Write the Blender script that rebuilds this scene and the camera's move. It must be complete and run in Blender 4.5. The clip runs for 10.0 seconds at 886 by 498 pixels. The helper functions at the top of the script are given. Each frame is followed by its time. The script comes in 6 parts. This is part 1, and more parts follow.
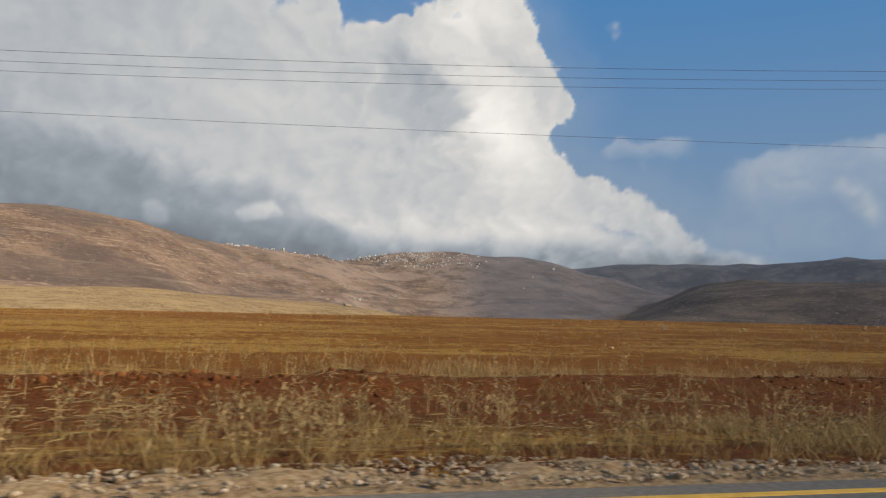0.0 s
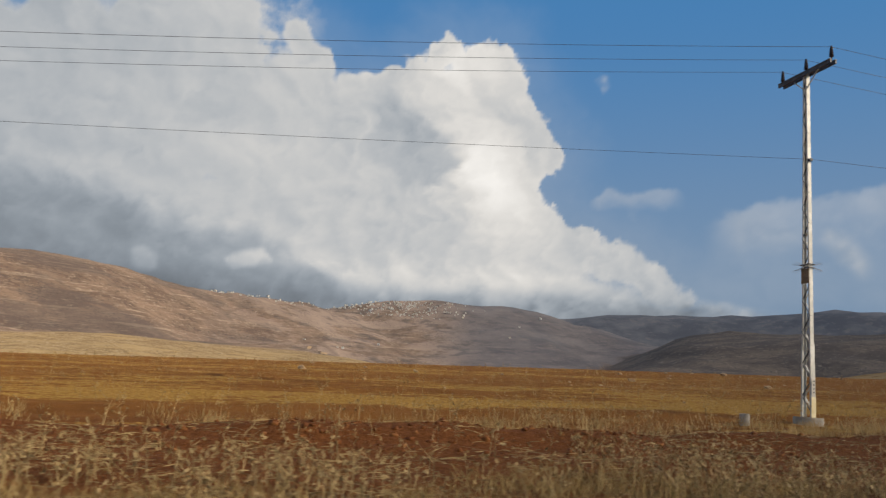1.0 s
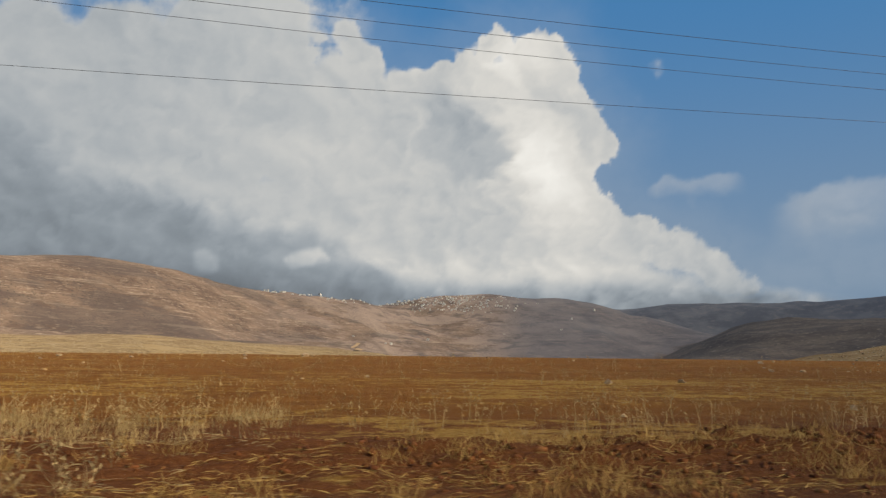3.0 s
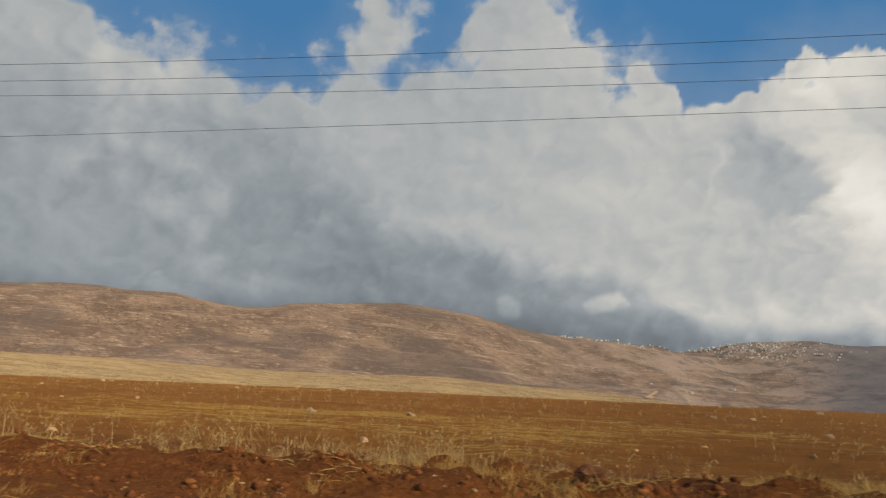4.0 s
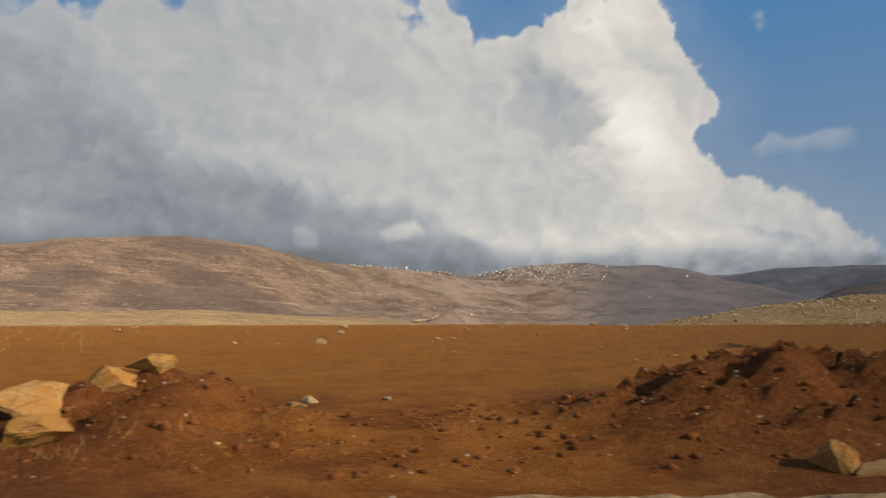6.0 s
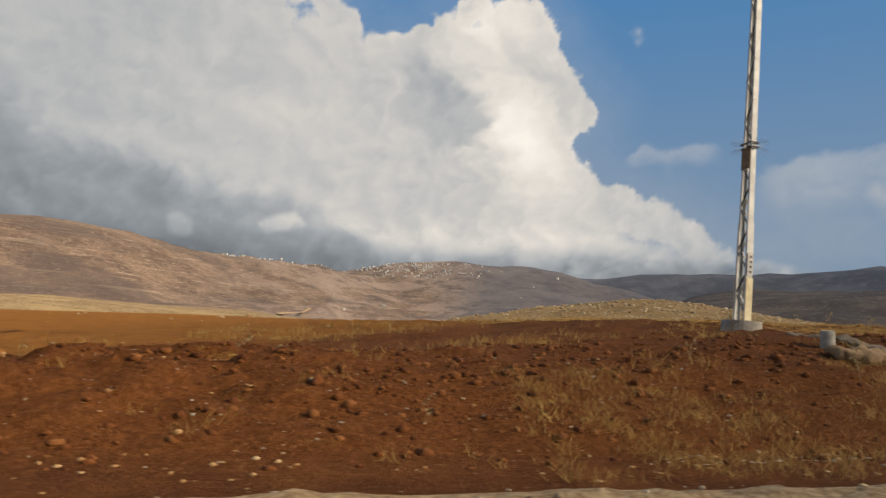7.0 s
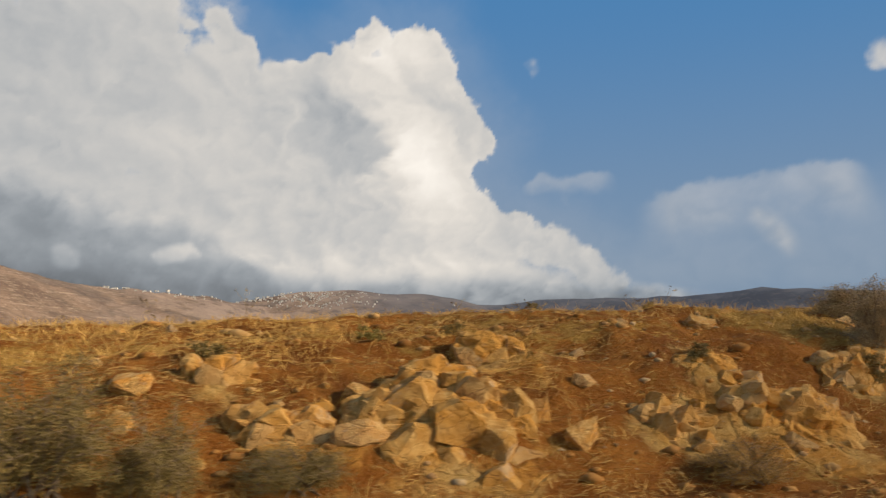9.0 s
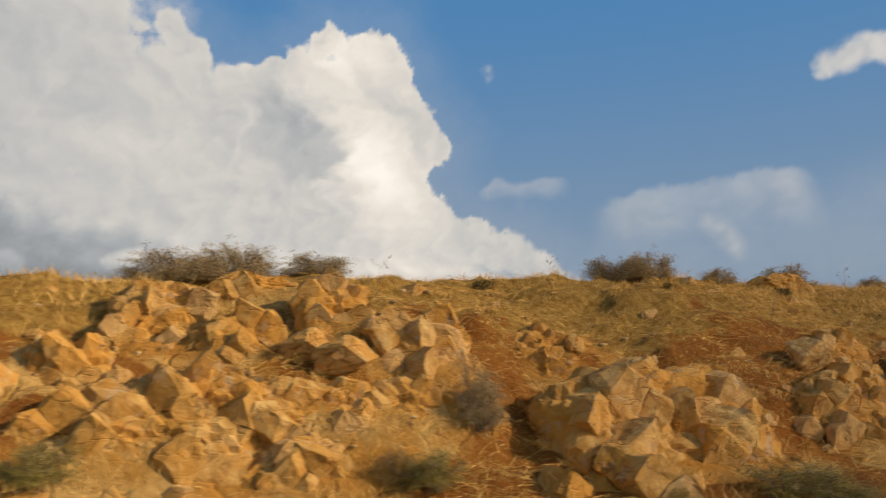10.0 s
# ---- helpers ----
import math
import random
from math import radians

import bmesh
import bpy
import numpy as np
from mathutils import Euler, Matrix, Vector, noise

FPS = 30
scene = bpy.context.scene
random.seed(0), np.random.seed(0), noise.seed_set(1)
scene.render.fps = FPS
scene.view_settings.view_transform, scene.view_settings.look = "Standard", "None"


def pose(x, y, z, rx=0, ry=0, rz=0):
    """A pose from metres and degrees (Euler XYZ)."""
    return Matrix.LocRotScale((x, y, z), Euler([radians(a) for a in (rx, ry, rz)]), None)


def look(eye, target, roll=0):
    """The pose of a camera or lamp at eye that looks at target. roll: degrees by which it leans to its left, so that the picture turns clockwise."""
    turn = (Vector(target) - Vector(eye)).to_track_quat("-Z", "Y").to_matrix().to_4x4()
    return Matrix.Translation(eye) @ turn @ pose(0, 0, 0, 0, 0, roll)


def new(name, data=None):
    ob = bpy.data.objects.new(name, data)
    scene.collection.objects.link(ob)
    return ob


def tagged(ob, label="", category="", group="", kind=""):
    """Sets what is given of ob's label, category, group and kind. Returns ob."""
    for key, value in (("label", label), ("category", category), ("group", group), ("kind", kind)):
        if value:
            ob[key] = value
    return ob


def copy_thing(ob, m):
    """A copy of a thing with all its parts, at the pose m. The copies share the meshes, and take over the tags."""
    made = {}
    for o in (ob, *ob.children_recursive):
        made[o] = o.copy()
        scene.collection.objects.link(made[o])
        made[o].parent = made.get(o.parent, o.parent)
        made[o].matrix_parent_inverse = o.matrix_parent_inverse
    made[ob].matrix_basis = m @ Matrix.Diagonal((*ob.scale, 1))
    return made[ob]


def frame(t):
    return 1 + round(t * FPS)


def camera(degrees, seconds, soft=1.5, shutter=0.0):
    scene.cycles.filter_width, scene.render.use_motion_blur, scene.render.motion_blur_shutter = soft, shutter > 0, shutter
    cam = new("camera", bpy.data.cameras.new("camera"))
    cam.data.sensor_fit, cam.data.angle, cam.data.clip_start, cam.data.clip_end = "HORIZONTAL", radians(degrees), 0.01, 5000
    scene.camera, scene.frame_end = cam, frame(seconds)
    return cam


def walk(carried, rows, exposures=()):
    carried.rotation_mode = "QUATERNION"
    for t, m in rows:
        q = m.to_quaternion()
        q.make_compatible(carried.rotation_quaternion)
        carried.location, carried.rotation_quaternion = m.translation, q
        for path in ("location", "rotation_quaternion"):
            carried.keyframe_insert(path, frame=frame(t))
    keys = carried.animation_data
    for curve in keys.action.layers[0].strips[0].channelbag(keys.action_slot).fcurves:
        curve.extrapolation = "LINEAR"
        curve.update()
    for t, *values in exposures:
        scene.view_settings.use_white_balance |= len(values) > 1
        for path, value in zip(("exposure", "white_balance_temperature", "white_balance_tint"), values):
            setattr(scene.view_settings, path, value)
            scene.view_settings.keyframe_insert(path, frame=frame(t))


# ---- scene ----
import itertools

cam = camera(58.06, 10.0, soft=1.3, shutter=0.05)
PATH = [
    (0, look((0.00, 0, 1.35), (2.588, 9.609, 2.339), 1.36)),
    (0.5, look((11.00, 0, 1.35), (13.685, 9.550, 2.609), 2.11)),
    (1, look((22.00, 0, 1.35), (24.631, 9.514, 2.951), 1.85)),
    (1.5, look((33.00, 0, 1.35), (35.508, 9.538, 3.005), 1.80)),
    (2, look((43.76, 0, 1.35), (46.556, 9.455, 3.017), 1.41)),
    (2.2, look((48.18, 0, 1.35), (50.674, 9.536, 3.038), 1.22)),
    (3.3, look((72.60, 0, 1.35), (73.769, 9.821, 2.828), -0.22)),
    (3.5, look((77.00, 0, 1.35), (76.788, 9.861, 2.997), 0.73)),
    (4, look((88.00, 0, 1.35), (86.136, 9.627, 3.311), 3.02)),
    (4.5, look((99.00, 0, 1.35), (97.888, 9.758, 3.232), 1.67)),
    (5, look((110.00, 0, 1.35), (108.911, 9.790, 3.073), 1.57)),
    (5.5, look((121.00, 0, 1.35), (120.840, 9.911, 2.672), 1.08)),
    (6, look((132.00, 0, 1.35), (132.575, 9.916, 2.505), -0.05)),
    (6.2, look((136.40, 0, 1.35), (137.624, 9.868, 2.407), -0.74)),
    (7.3, look((160.60, 0, 1.35), (162.756, 9.699, 2.485), 1.83)),
    (7.5, look((165.00, 0, 1.35), (167.294, 9.666, 2.492), 2.02)),
    (8, look((176.00, 0, 1.35), (178.562, 9.498, 3.145), 2.24)),
    (8.5, look((187.00, 0, 1.35), (190.048, 9.448, 2.554), -0.44)),
    (9, look((198.00, 0, 1.35), (201.089, 9.394, 2.836), -0.26)),
    (9.5, look((209.00, 0, 1.35), (212.379, 9.296, 2.825), -0.56)),
    (10, look((220.00, 0, 1.35), (223.567, 9.213, 2.900), -0.72)),
]
walk(cam, PATH, [(0, 0.0, 6500, 10), (2.0, -0.06, 6500, 10), (3.3, -0.08, 6600, 8), (4.0, -0.18, 6700, 8), (4.5, -0.23, 6700, 8), (5.5, -0.14, 6780, 9), (6.2, -0.06, 6780, 10), (7.5, 0.02, 6900, 11), (8.0, -0.01, 6480, 10), (8.5, 0.0, 6800, 11), (9.2, 0.04, 6850, 11), (10.0, 0.06, 7000, 11)])

# ---- light ----
SUN_DIR = Vector((0.74, -0.54, 0.43)).normalized()
world = bpy.data.worlds.new("sky_light")
scene.world = world
world.use_nodes = True
wn = world.node_tree
sky = wn.nodes.new("ShaderNodeTexSky")
sky.sky_type = "NISHITA"
sky.sun_disc = False
sky.sun_elevation = math.asin(SUN_DIR.z)
sky.sun_rotation = math.atan2(SUN_DIR.x, SUN_DIR.y)
wn.links.new(sky.outputs[0], wn.nodes["Background"].inputs[0])
wn.nodes["Background"].inputs[1].default_value = 0.105
sun = new("sun", bpy.data.lights.new("sun", "SUN"))
sun.data.energy, sun.data.angle, sun.data.color = 3.6, radians(0.6), (1.0, 0.84, 0.62)
sun.matrix_world = look(tuple(SUN_DIR * 50), (0, 0, 0))


# ---- noise and mesh helpers ----
def hash2(ix, iy, seed):
    h = (ix * 374761393 + iy * 668265263 + seed * 974711) & 0xFFFFFFFF
    h = ((h ^ (h >> 13)) * 1274126177) & 0xFFFFFFFF
    return ((h ^ (h >> 16)) & 0xFFFF) / 65535.0


def vnoise(x, y, seed=0):
    """Smooth noise from -1 to 1."""
    ix, iy = np.floor(x).astype(np.int64), np.floor(y).astype(np.int64)
    fx, fy = x - ix, y - iy
    fx, fy = fx * fx * fx * (fx * (fx * 6 - 15) + 10), fy * fy * fy * (fy * (fy * 6 - 15) + 10)
    a, b = hash2(ix, iy, seed), hash2(ix + 1, iy, seed)
    c, d = hash2(ix, iy + 1, seed), hash2(ix + 1, iy + 1, seed)
    return 2 * (a + (b - a) * fx + (c - a) * fy + (a - b - c + d) * fx * fy) - 1


def fbm(x, y, octaves=4, seed=0, gain=0.5):
    x, y = np.asarray(x, float), np.asarray(y, float)
    out, amp = 0.0, 1.0
    for n in range(octaves):
        out = out + amp * vnoise(x * 2**n + 17.3 * n, y * 2**n - 9.1 * n, seed + n)
        amp *= gain
    return out


def cells(x, y, seed):
    """Broken blocks: a random value for each cell and how near its edge is."""
    ix, iy = np.floor(x).astype(np.int64), np.floor(y).astype(np.int64)
    f1, f2, val = np.full(x.shape, 9.0), np.full(x.shape, 9.0), np.zeros(x.shape)
    for dx in (-1, 0, 1):
        for dy in (-1, 0, 1):
            cx, cy = ix + dx, iy + dy
            d = np.hypot(cx + hash2(cx, cy, seed) - x, cy + hash2(cx, cy, seed + 1) - y)
            nearer = d < f1
            f2 = np.where(nearer, f1, np.minimum(f2, d))
            val = np.where(nearer, hash2(cx, cy, seed + 2), val)
            f1 = np.where(nearer, d, f1)
    return val, f2 - f1


def smooth(a, b, v):
    u = np.clip((np.asarray(v, float) - a) / (b - a), 0, 1)
    return u * u * (3 - 2 * u)


def bump(x, centre, width):
    return np.exp(-(((x - centre) / width) ** 2))


def mesh_from(name, verts, faces, material=None, smooth_shade=False):
    me = bpy.data.meshes.new(name)
    me.from_pydata(np.asarray(verts).tolist(), [], np.asarray(faces).tolist() if not isinstance(faces, list) else faces)
    if material:
        me.materials.append(material)
    if smooth_shade:
        me.polygons.foreach_set("use_smooth", np.ones(len(me.polygons), bool))
    me.update()
    return me


def paint(me, name, values):
    """A number for each vertex, for the material to read."""
    attribute = me.attributes.new(name, "FLOAT", "POINT")
    attribute.data.foreach_set("value", np.asarray(values, np.float32).ravel())


def part(name, bm, material, parent, label=""):
    me = bpy.data.meshes.new(name)
    bm.to_mesh(me)
    bm.free()
    me.materials.append(material)
    ob = new(name, me)
    ob.parent = parent
    if label:
        ob["label"] = label
    return ob


def add_box(bm, size, m=Matrix()):
    made = bmesh.ops.create_cube(bm, size=1.0, matrix=m @ Matrix.Diagonal((*size, 1)))
    return made["verts"]


def add_tube(bm, a, b, r1, r2=None, sides=8):
    a, b = Vector(a), Vector(b)
    m = Matrix.Translation((a + b) / 2) @ (b - a).to_track_quat("Z", "Y").to_matrix().to_4x4()
    bmesh.ops.create_cone(bm, cap_ends=True, segments=sides, radius1=r1, radius2=r1 if r2 is None else r2, depth=(b - a).length, matrix=m)


# ---- materials ----
class Nodes:
    def __init__(self, name, rough=0.9, metal=0.0, spec=0.3):
        self.mat = bpy.data.materials.new(name)
        self.mat.use_nodes = True
        self.t = self.mat.node_tree
        self.bsdf = self.t.nodes["Principled BSDF"]
        self.bsdf.inputs["Roughness"].default_value = rough
        self.bsdf.inputs["Metallic"].default_value = metal
        self.bsdf.inputs["Specular IOR Level"].default_value = spec
        self.bsdf.inputs["Diffuse Roughness"].default_value = 1.0 if rough > 0.7 else 0.0
        self.geo = self.t.nodes.new("ShaderNodeNewGeometry")

    def link(self, a, b):
        self.t.links.new(a, b)
        return self

    def put(self, socket, v):
        if isinstance(v, (int, float)):
            socket.default_value = v
        elif isinstance(v, tuple):
            socket.default_value = (*v, 1.0) if len(v) == 3 and socket.type == "RGBA" else v
        else:
            self.link(v, socket)

    def noise(self, scale, detail=4.0, rough=0.55, vector=None, stretch=None):
        n = self.t.nodes.new("ShaderNodeTexNoise")
        n.inputs["Scale"].default_value, n.inputs["Detail"].default_value, n.inputs["Roughness"].default_value = scale, detail, rough
        v = vector if vector is not None else self.geo.outputs["Position"]
        if stretch:
            mp = self.t.nodes.new("ShaderNodeVectorMath")
            mp.operation = "MULTIPLY"
            mp.inputs[1].default_value = stretch
            self.link(v, mp.inputs[0])
            v = mp.outputs[0]
        self.link(v, n.inputs["Vector"])
        return n.outputs["Fac"]

    def cracks(self, scale, vector=None):
        n = self.t.nodes.new("ShaderNodeTexVoronoi")
        n.feature = "DISTANCE_TO_EDGE"
        n.inputs["Scale"].default_value = scale
        bend = self.t.nodes.new("ShaderNodeVectorMath")
        bend.operation = "ADD"
        warp = self.t.nodes.new("ShaderNodeTexNoise")
        warp.inputs["Scale"].default_value = scale * 0.8
        v = vector if vector is not None else self.geo.outputs["Position"]
        self.link(v, warp.inputs["Vector"])
        self.link(v, bend.inputs[0])
        self.link(warp.outputs["Color"], bend.inputs[1])
        self.link(bend.outputs[0], n.inputs["Vector"])
        return self.ramp(n.outputs["Distance"], 0.0, 0.06)

    def ramp(self, v, lo, hi, a=0.0, b=1.0):
        n = self.t.nodes.new("ShaderNodeMapRange")
        n.interpolation_type = "SMOOTHSTEP"
        for k, value in zip((1, 2, 3, 4), (lo, hi, a, b)):
            n.inputs[k].default_value = value
        self.put(n.inputs[0], v)
        return n.outputs[0]

    def math(self, op, a, b=0.0):
        n = self.t.nodes.new("ShaderNodeMath")
        n.operation = op
        self.put(n.inputs[0], a)
        self.put(n.inputs[1], b)
        return n.outputs[0]

    def mix(self, f, a, b):
        n = self.t.nodes.new("ShaderNodeMix")
        n.data_type = "RGBA"
        self.put(n.inputs[0], f)
        self.put(n.inputs[6], a)
        self.put(n.inputs[7], b)
        return n.outputs[2]

    def attr(self, name):
        n = self.t.nodes.new("ShaderNodeAttribute")
        n.attribute_name = name
        return n.outputs["Fac"]

    def random(self):
        return self.t.nodes.new("ShaderNodeObjectInfo").outputs["Random"]

    def island(self):
        return self.geo.outputs["Random Per Island"]

    def colour(self, v):
        self.put(self.bsdf.inputs["Base Color"], v)
        return self

    def bump(self, v, strength=0.5, distance=0.02):
        n = self.t.nodes.new("ShaderNodeBump")
        n.inputs["Strength"].default_value, n.inputs["Distance"].default_value = strength, distance
        self.put(n.inputs["Height"], v)
        self.link(n.outputs[0], self.bsdf.inputs["Normal"])
        return self


def ground_material():
    n = Nodes("ground_soil", 0.95, spec=0.1)
    fine, mid, wide = n.noise(9.0, 6, 0.65), n.noise(1.3, 5, 0.6), n.noise(0.12, 4, 0.55)
    streak = n.noise(1.0, 5, 0.6, stretch=(0.10, 0.9, 1.0))
    soil = n.mix(n.ramp(mid, 0.35, 0.7), (0.145, 0.05, 0.017), (0.23, 0.085, 0.026))
    soil = n.mix(n.ramp(fine, 0.5, 0.75), soil, (0.29, 0.125, 0.042))
    field = n.mix(n.ramp(streak, 0.38, 0.66), (0.14, 0.055, 0.014), (0.235, 0.105, 0.028))
    field = n.mix(n.ramp(wide, 0.4, 0.65), field, (0.205, 0.083, 0.02))
    field = n.mix(n.math("MULTIPLY", n.ramp(fine, 0.52, 0.7), 0.4), field, (0.36, 0.22, 0.08))
    ochre = n.mix(n.ramp(mid, 0.35, 0.68), (0.30, 0.105, 0.018), (0.47, 0.19, 0.036))
    ochre = n.mix(n.ramp(fine, 0.52, 0.72), ochre, (0.48, 0.25, 0.062))
    ochre = n.mix(n.ramp(n.noise(0.55, 5, 0.6), 0.5, 0.66, 0.0, 0.8), ochre, (0.17, 0.058, 0.013))
    soil = n.mix(n.attr("ochre"), soil, ochre)
    dug = n.mix(n.ramp(fine, 0.35, 0.7), (0.155, 0.052, 0.015), (0.265, 0.10, 0.029))
    soil = n.mix(n.attr("heap"), soil, dug)
    grain = n.noise(26.0, 5, 0.75)
    soil = n.mix(n.ramp(grain, 0.5, 0.68, 0.0, 0.55), soil, (0.085, 0.028, 0.008))
    soil = n.mix(n.ramp(grain, 0.5, 0.33, 0.0, 0.45), soil, (0.33, 0.15, 0.055))
    field = n.mix(n.math("MULTIPLY", n.attr("warm"), n.ramp(mid, 0.3, 0.7, 0.55, 0.95)), field, (0.385, 0.165, 0.034))
    c = n.mix(n.attr("field"), soil, field)
    straw = n.mix(n.ramp(fine, 0.3, 0.7), (0.31, 0.162, 0.033), (0.55, 0.335, 0.088))
    straw_mask = n.ramp(n.math("ADD", n.math("ADD", n.attr("straw"), n.math("MULTIPLY", n.math("SUBTRACT", n.noise(1.0, 6, 0.7, stretch=(0.12, 1.5, 1.0)), 0.5), 1.3)), n.math("MULTIPLY", n.math("SUBTRACT", n.noise(2.2, 6, 0.7), 0.5), 1.6)), 0.45, 0.75)
    c = n.mix(straw_mask, c, straw)
    stone = n.mix(n.ramp(n.noise(2.0, 6, 0.65), 0.35, 0.65), (0.47, 0.25, 0.06), (0.72, 0.47, 0.17))
    stone = n.mix(n.ramp(n.noise(0.9, 5, 0.6), 0.46, 0.62), stone, (0.60, 0.29, 0.06))
    rock_mask = n.ramp(n.math("ADD", n.attr("rock"), n.math("MULTIPLY", n.math("SUBTRACT", n.noise(1.1, 6, 0.65), 0.5), 1.4)), 0.45, 0.62)
    c = n.mix(rock_mask, c, stone)
    # hills far off: bare stony slopes with scrub, terraces and paler fields
    hill = n.mix(n.ramp(n.noise(0.012, 7, 0.62), 0.36, 0.64), (0.155, 0.105, 0.08), (0.275, 0.192, 0.14))
    hill = n.mix(n.ramp(n.noise(0.05, 6, 0.75, stretch=(1, 1, 6)), 0.52, 0.66), hill, (0.42, 0.33, 0.25))
    hill = n.mix(n.math("MULTIPLY", n.ramp(n.noise(0.11, 5, 0.75), 0.52, 0.64), 0.75), hill, (0.105, 0.082, 0.07))
    terrace = n.ramp(n.noise(1.0, 5, 0.6, stretch=(0.005, 0.005, 0.22)), 0.55, 0.63)
    hill = n.mix(n.math("MULTIPLY", terrace, n.ramp(n.noise(0.018, 5, 0.65), 0.42, 0.56, 0.0, 0.65)), hill, (0.46, 0.36, 0.265))
    ledge = n.ramp(n.noise(1.0, 4, 0.6, stretch=(0.009, 0.009, 0.4)), 0.60, 0.64)
    hill = n.mix(n.math("MULTIPLY", ledge, n.ramp(n.noise(0.03, 5, 0.7), 0.48, 0.56, 0.0, 0.6)), hill, (0.085, 0.066, 0.055))
    hill = n.mix(n.math("MULTIPLY", n.ramp(n.noise(0.0045, 5, 0.6), 0.5, 0.6), 0.65), hill, (0.125, 0.098, 0.088))
    # haze painted as a paler tint, then dark patches for shadow on these slopes
    hill = n.mix(n.math("MULTIPLY", n.attr("hazy_slope"), n.ramp(n.noise(0.008, 6, 0.65), 0.44, 0.56, 0.05, 0.75)), hill, (0.38, 0.29, 0.235))
    hill = n.mix(n.math("MULTIPLY", n.attr("hazy_slope"), n.ramp(n.noise(0.013, 5, 0.65), 0.54, 0.62, 0.0, 0.6)), hill, (0.105, 0.09, 0.088))
    bushes = n.math("MULTIPLY", n.ramp(n.noise(0.24, 3, 0.7), 0.56, 0.62, 0.0, 0.8), n.ramp(n.noise(0.011, 4, 0.6), 0.42, 0.6, 0.15, 1.0))
    hill = n.mix(bushes, hill, (0.07, 0.06, 0.045))
    gullies = n.math("MULTIPLY", n.math("SUBTRACT", 1.0, n.cracks(0.006)), n.ramp(n.noise(0.003, 3, 0.5), 0.45, 0.65, 0.0, 0.35))
    hill = n.mix(gullies, hill, (0.10, 0.078, 0.066))
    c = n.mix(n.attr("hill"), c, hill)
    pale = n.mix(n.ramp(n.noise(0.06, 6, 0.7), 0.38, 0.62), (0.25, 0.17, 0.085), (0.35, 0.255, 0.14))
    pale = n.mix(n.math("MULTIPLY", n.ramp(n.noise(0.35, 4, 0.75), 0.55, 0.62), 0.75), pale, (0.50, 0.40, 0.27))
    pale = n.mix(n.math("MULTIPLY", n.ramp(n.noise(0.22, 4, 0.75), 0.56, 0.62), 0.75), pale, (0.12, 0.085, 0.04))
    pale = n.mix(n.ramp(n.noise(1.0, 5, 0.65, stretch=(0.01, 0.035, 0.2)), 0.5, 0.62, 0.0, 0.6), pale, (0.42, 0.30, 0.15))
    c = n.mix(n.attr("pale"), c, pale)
    # dark mottled colour standing in for cloud shadow over the right-hand hill
    cloud_shade = n.mix(n.ramp(n.noise(0.01, 6, 0.65), 0.4, 0.65), (0.09, 0.076, 0.07), (0.16, 0.128, 0.105))
    cloud_shade = n.mix(n.ramp(n.noise(0.09, 4, 0.75), 0.57, 0.64, 0.0, 0.6), cloud_shade, (0.30, 0.25, 0.21))
    cloud_shade = n.mix(n.ramp(n.noise(0.14, 4, 0.75), 0.54, 0.62, 0.0, 0.7), cloud_shade, (0.055, 0.05, 0.048))
    c = n.mix(n.attr("cloud_shade"), c, cloud_shade)
    # blue-grey of distance haze and cloud shade, put into the base colour
    haze_shade = n.mix(n.ramp(n.noise(0.006, 6, 0.65), 0.4, 0.65), (0.105, 0.112, 0.135), (0.16, 0.162, 0.18))
    haze_shade = n.mix(n.ramp(n.noise(0.02, 6, 0.7), 0.54, 0.62, 0.0, 0.4), haze_shade, (0.23, 0.21, 0.205))
    c = n.mix(n.attr("haze_shade"), c, haze_shade)
    n.colour(c)
    crack = n.math("MULTIPLY", n.math("MULTIPLY", n.cracks(1.3), rock_mask), 0.8)
    n.bump(n.math("ADD", crack, n.math("ADD", n.math("MULTIPLY", n.noise(14.0, 6, 0.75), 1.6), n.math("MULTIPLY", mid, 2.0))), 0.95, 0.07)
    return n.mat


def stone_material(name, dark, light, ochre, scale=6.0, joint=1.1):
    n = Nodes(name, 0.9, spec=0.25)
    co = n.t.nodes.new("ShaderNodeTexCoord").outputs["Object"]
    c = n.mix(n.ramp(n.noise(scale, 7, 0.65, co), 0.35, 0.68), dark, light)
    c = n.mix(n.ramp(n.noise(scale * 0.3, 5, 0.6, co), 0.42, 0.58), c, ochre)
    c = n.mix(n.math("MULTIPLY", n.random(), 0.45), c, ochre)
    c = n.mix(n.ramp(n.math("FRACT", n.math("MULTIPLY", n.random(), 7.31)), 0.65, 0.95, 0.0, 0.3), c, (0.62, 0.47, 0.27))
    c = n.mix(n.math("MULTIPLY", n.ramp(n.noise(scale * 0.6, 6, 0.7, co), 0.55, 0.68), 0.55), c, (0.50, 0.42, 0.30))
    joints = n.math("MULTIPLY", n.cracks(joint, co), n.ramp(n.noise(joint * 0.7, 3, 0.6, co), 0.35, 0.55, 1.0, 0.3))
    n.colour(n.mix(n.math("MULTIPLY", n.math("SUBTRACT", 1.0, n.cracks(joint, co)), n.ramp(n.noise(joint * 0.6, 3, 0.6, co), 0.45, 0.6, 0.0, 0.75)), c, (0.24, 0.10, 0.03)))
    n.bump(n.math("ADD", n.noise(scale * 2.2, 8, 0.72, co), n.math("MULTIPLY", joints, 0.6)), 0.7, 0.05)
    return n.mat


